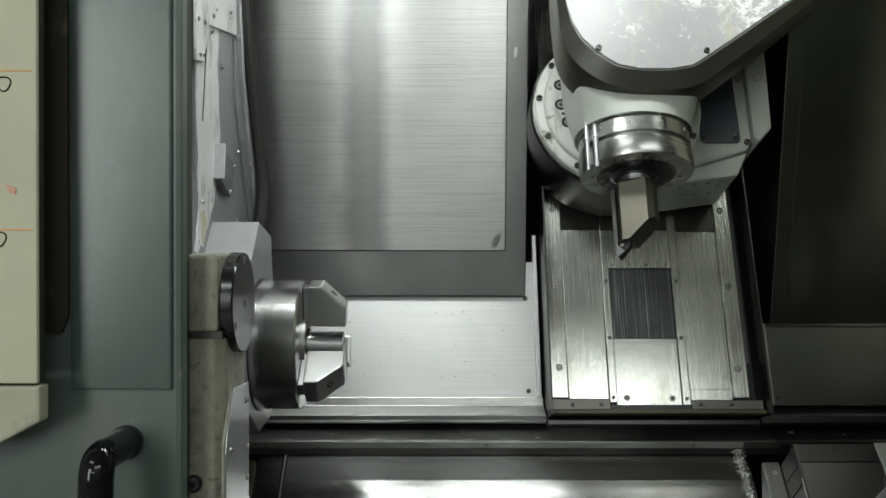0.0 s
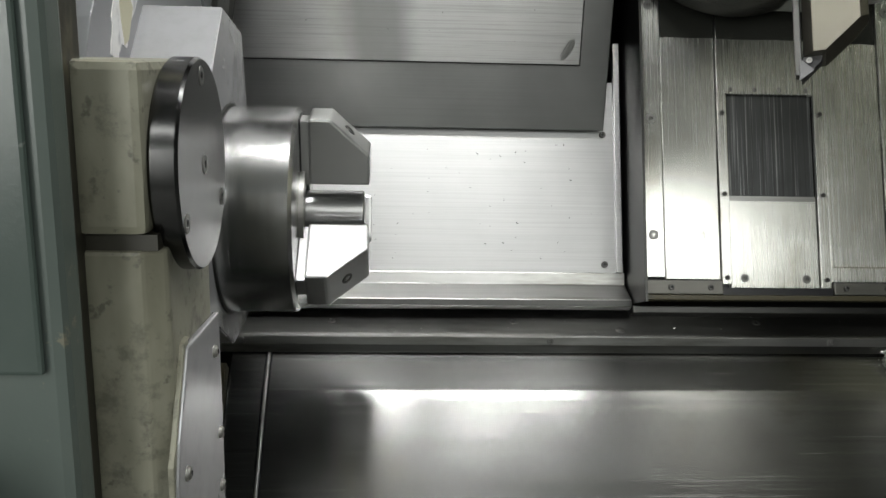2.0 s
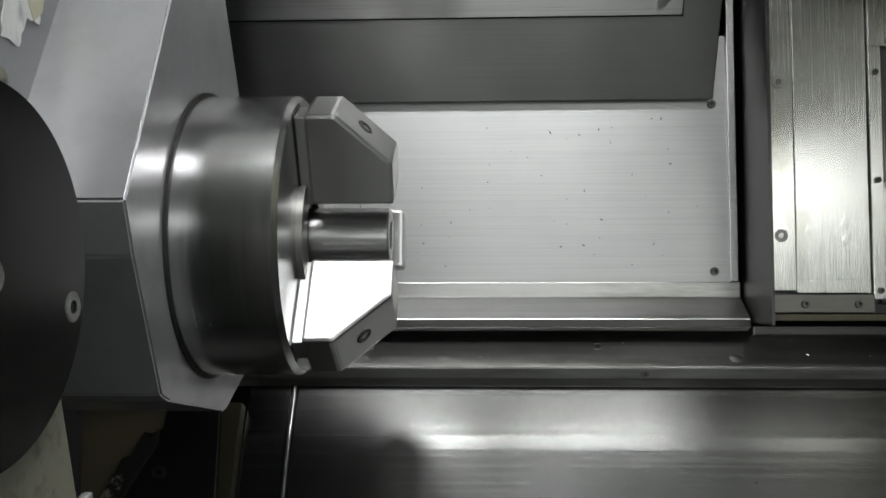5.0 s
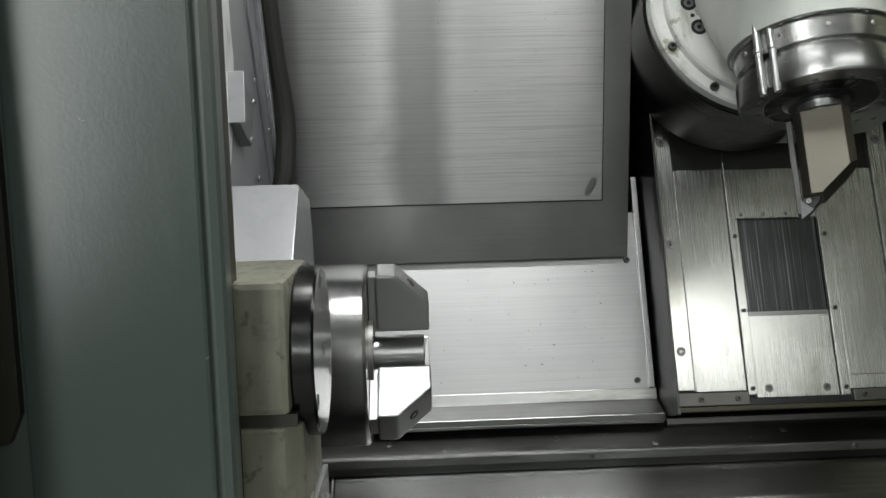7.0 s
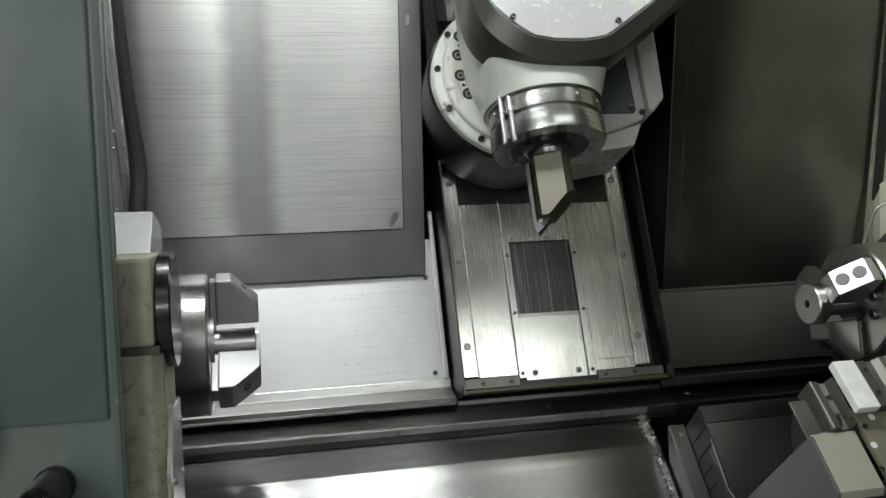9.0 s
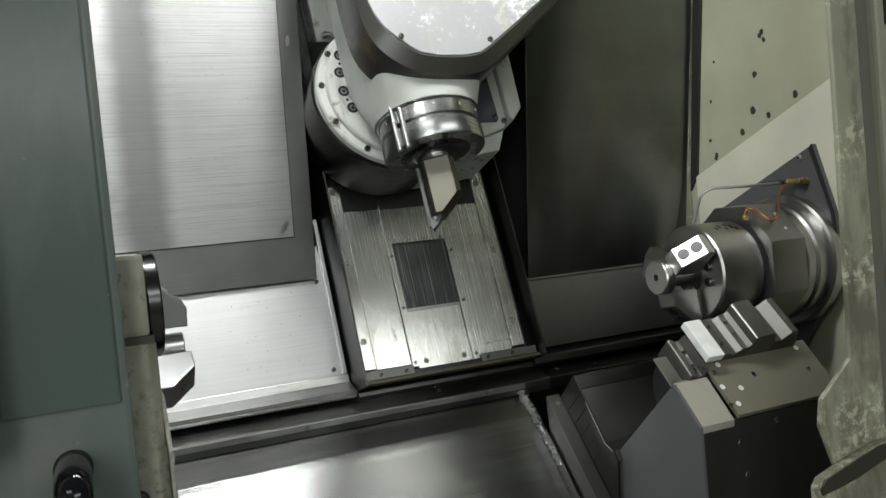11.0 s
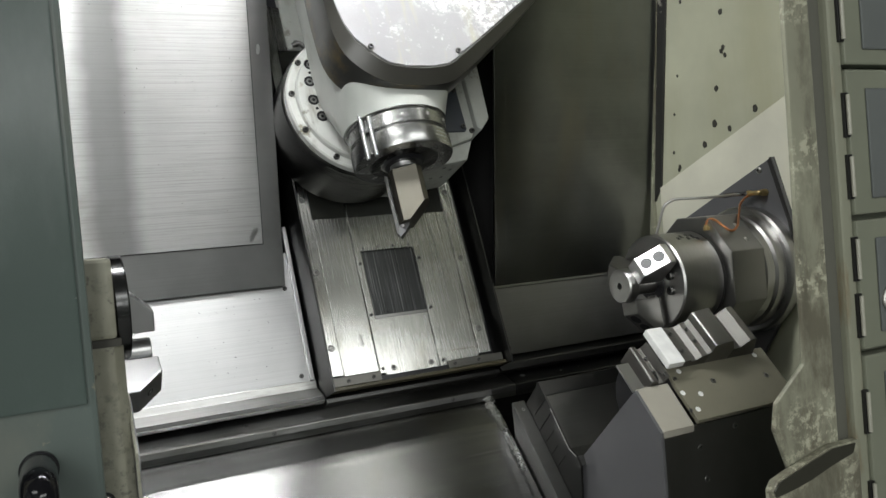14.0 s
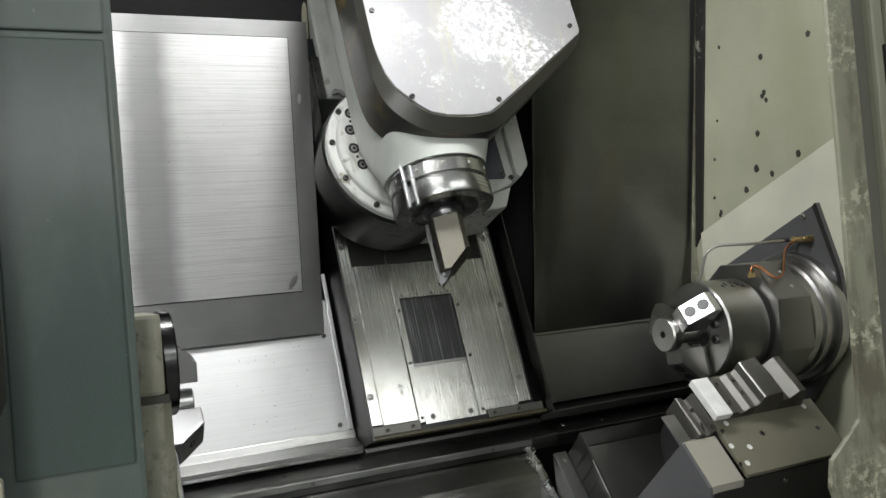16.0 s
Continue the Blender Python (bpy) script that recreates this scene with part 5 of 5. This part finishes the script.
b.matrix_local = BLK
part("drum", lathe([(0.058, 0.05), (0.058, 0.28)], "x", (0.0, 0.100, 0.285), 48), BLACK, tu)

# ---- conveyor cover and chips at the end of the floor ----
cv = thing("conveyor_cover", pose(0.15, 1.331, 1.19), "dark steel cover over the chip conveyor with slotted side", "cover")
part("top_sheet", prism([(-0.024, -0.0165), (-0.0876, -0.0968), (-0.108, -0.106), (-0.114, -0.122), (-0.09, -0.112), (-0.020, -0.026)], 0.0, 0.44, "x", 0.0008), OILST, cv)
part("top_fold", prism([(-0.007, 0.006), (-0.0235, -0.0155), (-0.019, -0.024), (0.02, -0.03), (0.004, 0.004)], 0.0, 0.44, "x", 0.0008), DARKST, cv, "oil-browned folded upper edge")
part("side_sheet", prism([(-0.0073, 0.0062), (-0.0876, -0.0968), (-0.1076, -0.106), (-0.118, -0.122), (-0.11, -0.222), (0.046, -0.046)], -0.004, 0.0, "x", 0.0005), DARKST, cv)
part("bright_edge", prism([(-0.0400, -0.0355), (-0.0876, -0.0966), (-0.1076, -0.1058), (-0.1070, -0.1078), (-0.0866, -0.0986), (-0.0390, -0.0368)], -0.0048, -0.0038, "x"), RAILST, cv, "rubbed bright edge")
for y0, z0, y1, z1 in ((-0.0252, -0.0224, 0.0142, -0.0576), (-0.0415, -0.0432, -0.0009, -0.0812), (-0.0448, -0.0742, -0.0199, -0.0978), (-0.0568, -0.0959, -0.0341, -0.1180), (-0.0745, -0.1127, -0.0489, -0.1368)):
    part("slot", prism([(y0 - 0.0007, z0 + 0.0006), (y0 + 0.0007, z0 - 0.0006), (y1 + 0.0007, z1 - 0.0006), (y1 - 0.0007, z1 + 0.0006)], -0.0052, -0.0038, "x"), DARKVOID, cv)
gr = thing("floor_guard", pose(0.133, 1.371, 1.1506), "narrow folded steel guard strip at the floor edge", "guard")
part("guard_strip", prism([(0.006, 0.0045), (0.003, 0.0055), (-0.0985, -0.111), (-0.40, -0.450), (-0.40, -0.53), (0.006, -0.07)], -0.0125, 0.0125, "x", 0.0008), OILST, gr)
part("guard_rib", prism([(0.004, 0.004), (0.0, 0.0015), (-0.0985, -0.1092), (-0.40, -0.4480), (-0.40, -0.47), (0.004, -0.02)], -0.0145, -0.0125, "x", 0.0005), OILST, gr)
screw(gr, 0.002, -0.008, -0.0075, 0.0035, "flat", (-42, 0, 0))

# cabinet doors beside the post
for k, (z0, z1) in enumerate(((1.652, 1.95), (1.457, 1.646), (1.281, 1.450), (1.0, 1.273))):
    cb = thing("cabinet_door", pose(0.303, 0.790, z0), "olive-grey cabinet door with slim steel hinges", "cabinet door", "cabinet doors")
    part("door_leaf", box(0.006, 0.30, 0.0, 0.025, 0.0, z1 - z0, 0.003), CABINET, cb)
    part("door_inset", box(0.04, 0.28, -0.003, 0.0, 0.02, z1 - z0 - 0.025, 0.002), CABINSET, cb)
    for zh in ((1.71,), (1.587, 1.507), (1.400, 1.326), (1.20, 1.08))[k]:
        # Black box, slightly bigger than the hinge, stands for its shadow outline.
        part("hinge_shadow", box(-0.0015, 0.0085, 0.0, 0.006, zh - z0 - 0.029, zh - z0 + 0.029, 0.001), GREASE, cb, "dark backing for the hinge's shadow")
        part("hinge", lathe([(0.001, -0.0262), (0.0027, -0.0258), (0.0027, -0.0006), (0.0022, -0.0004), (0.0022, 0.0004), (0.0027, 0.0006), (0.0027, 0.0258), (0.001, 0.0262)], "z", (0.0035, -0.0025, zh - z0), 14), HINGE, cb, "slim steel hinge")
        part("hinge_leaf", box(0.004, 0.011, -0.001, 0.001, zh - z0 - 0.025, zh - z0 + 0.025), CABINET, cb)
    if k == 2:
        part("knob", lathe([(0.0185, -0.003), (0.0185, -0.006), (0.0165, -0.008), (0.0150, -0.008), (0.0145, -0.0062), (0.002, -0.006)], "y", (0.0605, 0.0, 1.342 - z0), 40), SCREW, cb, "round steel lock knob")
structure("cabinet_side", box(0.309, 1.0, 0.82, 0.84, 0.0, 2.3), CABINET, "olive-grey painted front panel of the machine")

# swarf on the edge of the floor
random.seed(11)
bmc = bmesh.new()
for k in range(640):
    f = random.random() ** 2.0
    px = 0.108 - 0.006 * (1 - f) + random.gauss(0, 0.002 + 0.0025 * (1 - f))
    py = 1.432 - 0.10 * f
    pz = 1.121 + (py - 1.404) * 0.77 if py > 1.402 else 1.120 + (py - 1.402) * 1.10
    c = Vector((px, py, pz + 0.001 + random.random() * 0.018 * (1 - f) ** 2))
    u = Vector((random.gauss(0, 1), random.gauss(0, 1), random.gauss(0, 1))).normalized() * random.uniform(0.001, 0.0032)
    v = u.orthogonal().normalized() * random.uniform(0.0005, 0.0013)
    w = u.cross(v).normalized() * 0.0005
    vs = [bmc.verts.new(c + q) for q in (-u, -v * 0.6 + w, u, v + w)]
    for tri_ in ((0, 1, 2), (0, 2, 3), (0, 3, 1), (1, 3, 2)):
        bmc.faces.new([vs[i] for i in tri_])
whole("steel_chips", bmc, CHIP, "loose bright steel chips along the floor edge", "chips", kind="stuff")

# oily specks and small chips lying on the sheets
def specks(name, m, x0, x1, z0, z1, n, seed, mat, label, size=0.0012):
    random.seed(seed)
    bm = bmesh.new()
    for k in range(n):
        cx, cz = random.uniform(x0, x1), random.uniform(z0, z1)
        a, r = random.uniform(0, 3.14), size * random.uniform(0.35, 1.0)
        q = [(r * random.uniform(1.0, 2.4), 0), (0, r * 0.6), (-r * random.uniform(0.8, 1.8), 0), (0, -r * 0.6)]
        vs = [bm.verts.new((cx + u * math.cos(a) - v * math.sin(a), -0.0002, cz + u * math.sin(a) + v * math.cos(a))) for u, v in q]
        top = bm.verts.new((cx, -0.0009, cz))
        for i in range(4):
            bm.faces.new((vs[i], vs[(i + 1) % 4], top))
    return whole(name, bm, mat, label, "specks", m, "stuff")


specks("cover_specks", SLOPE @ pose(0, 0.049, 0), -0.60, -0.235, -0.03, 0.12, 60, 3, GREASE, "dark oily specks on the slideway cover")
specks("floor_specks", pose(0, 1.396, 1.112, 47.8 - 90), -0.60, 0.07, -0.30, -0.01, 60, 4, GREASE, "dark specks on the oily floor")
specks("rail_chips", pose(0, 1.4405, 1.1762, 18.4 - 90), -0.55, 0.45, 0.004, 0.05, 30, 8, CHIP, "tiny bright chips on the rail", 0.0014)
specks("sheet_specks", UP_L @ pose(0, -0.0027, 0), -0.60, -0.285, 0.10, 0.50, 90, 14, GREASE, "fine dark specks on the brushed cover sheet", 0.0009)
specks("slide_specks", SLOPE @ pose(0, 0.001, 0), -0.165, 0.098, -0.045, 0.04, 40, 17, GREASE, "fine oily specks on the slide", 0.0008)
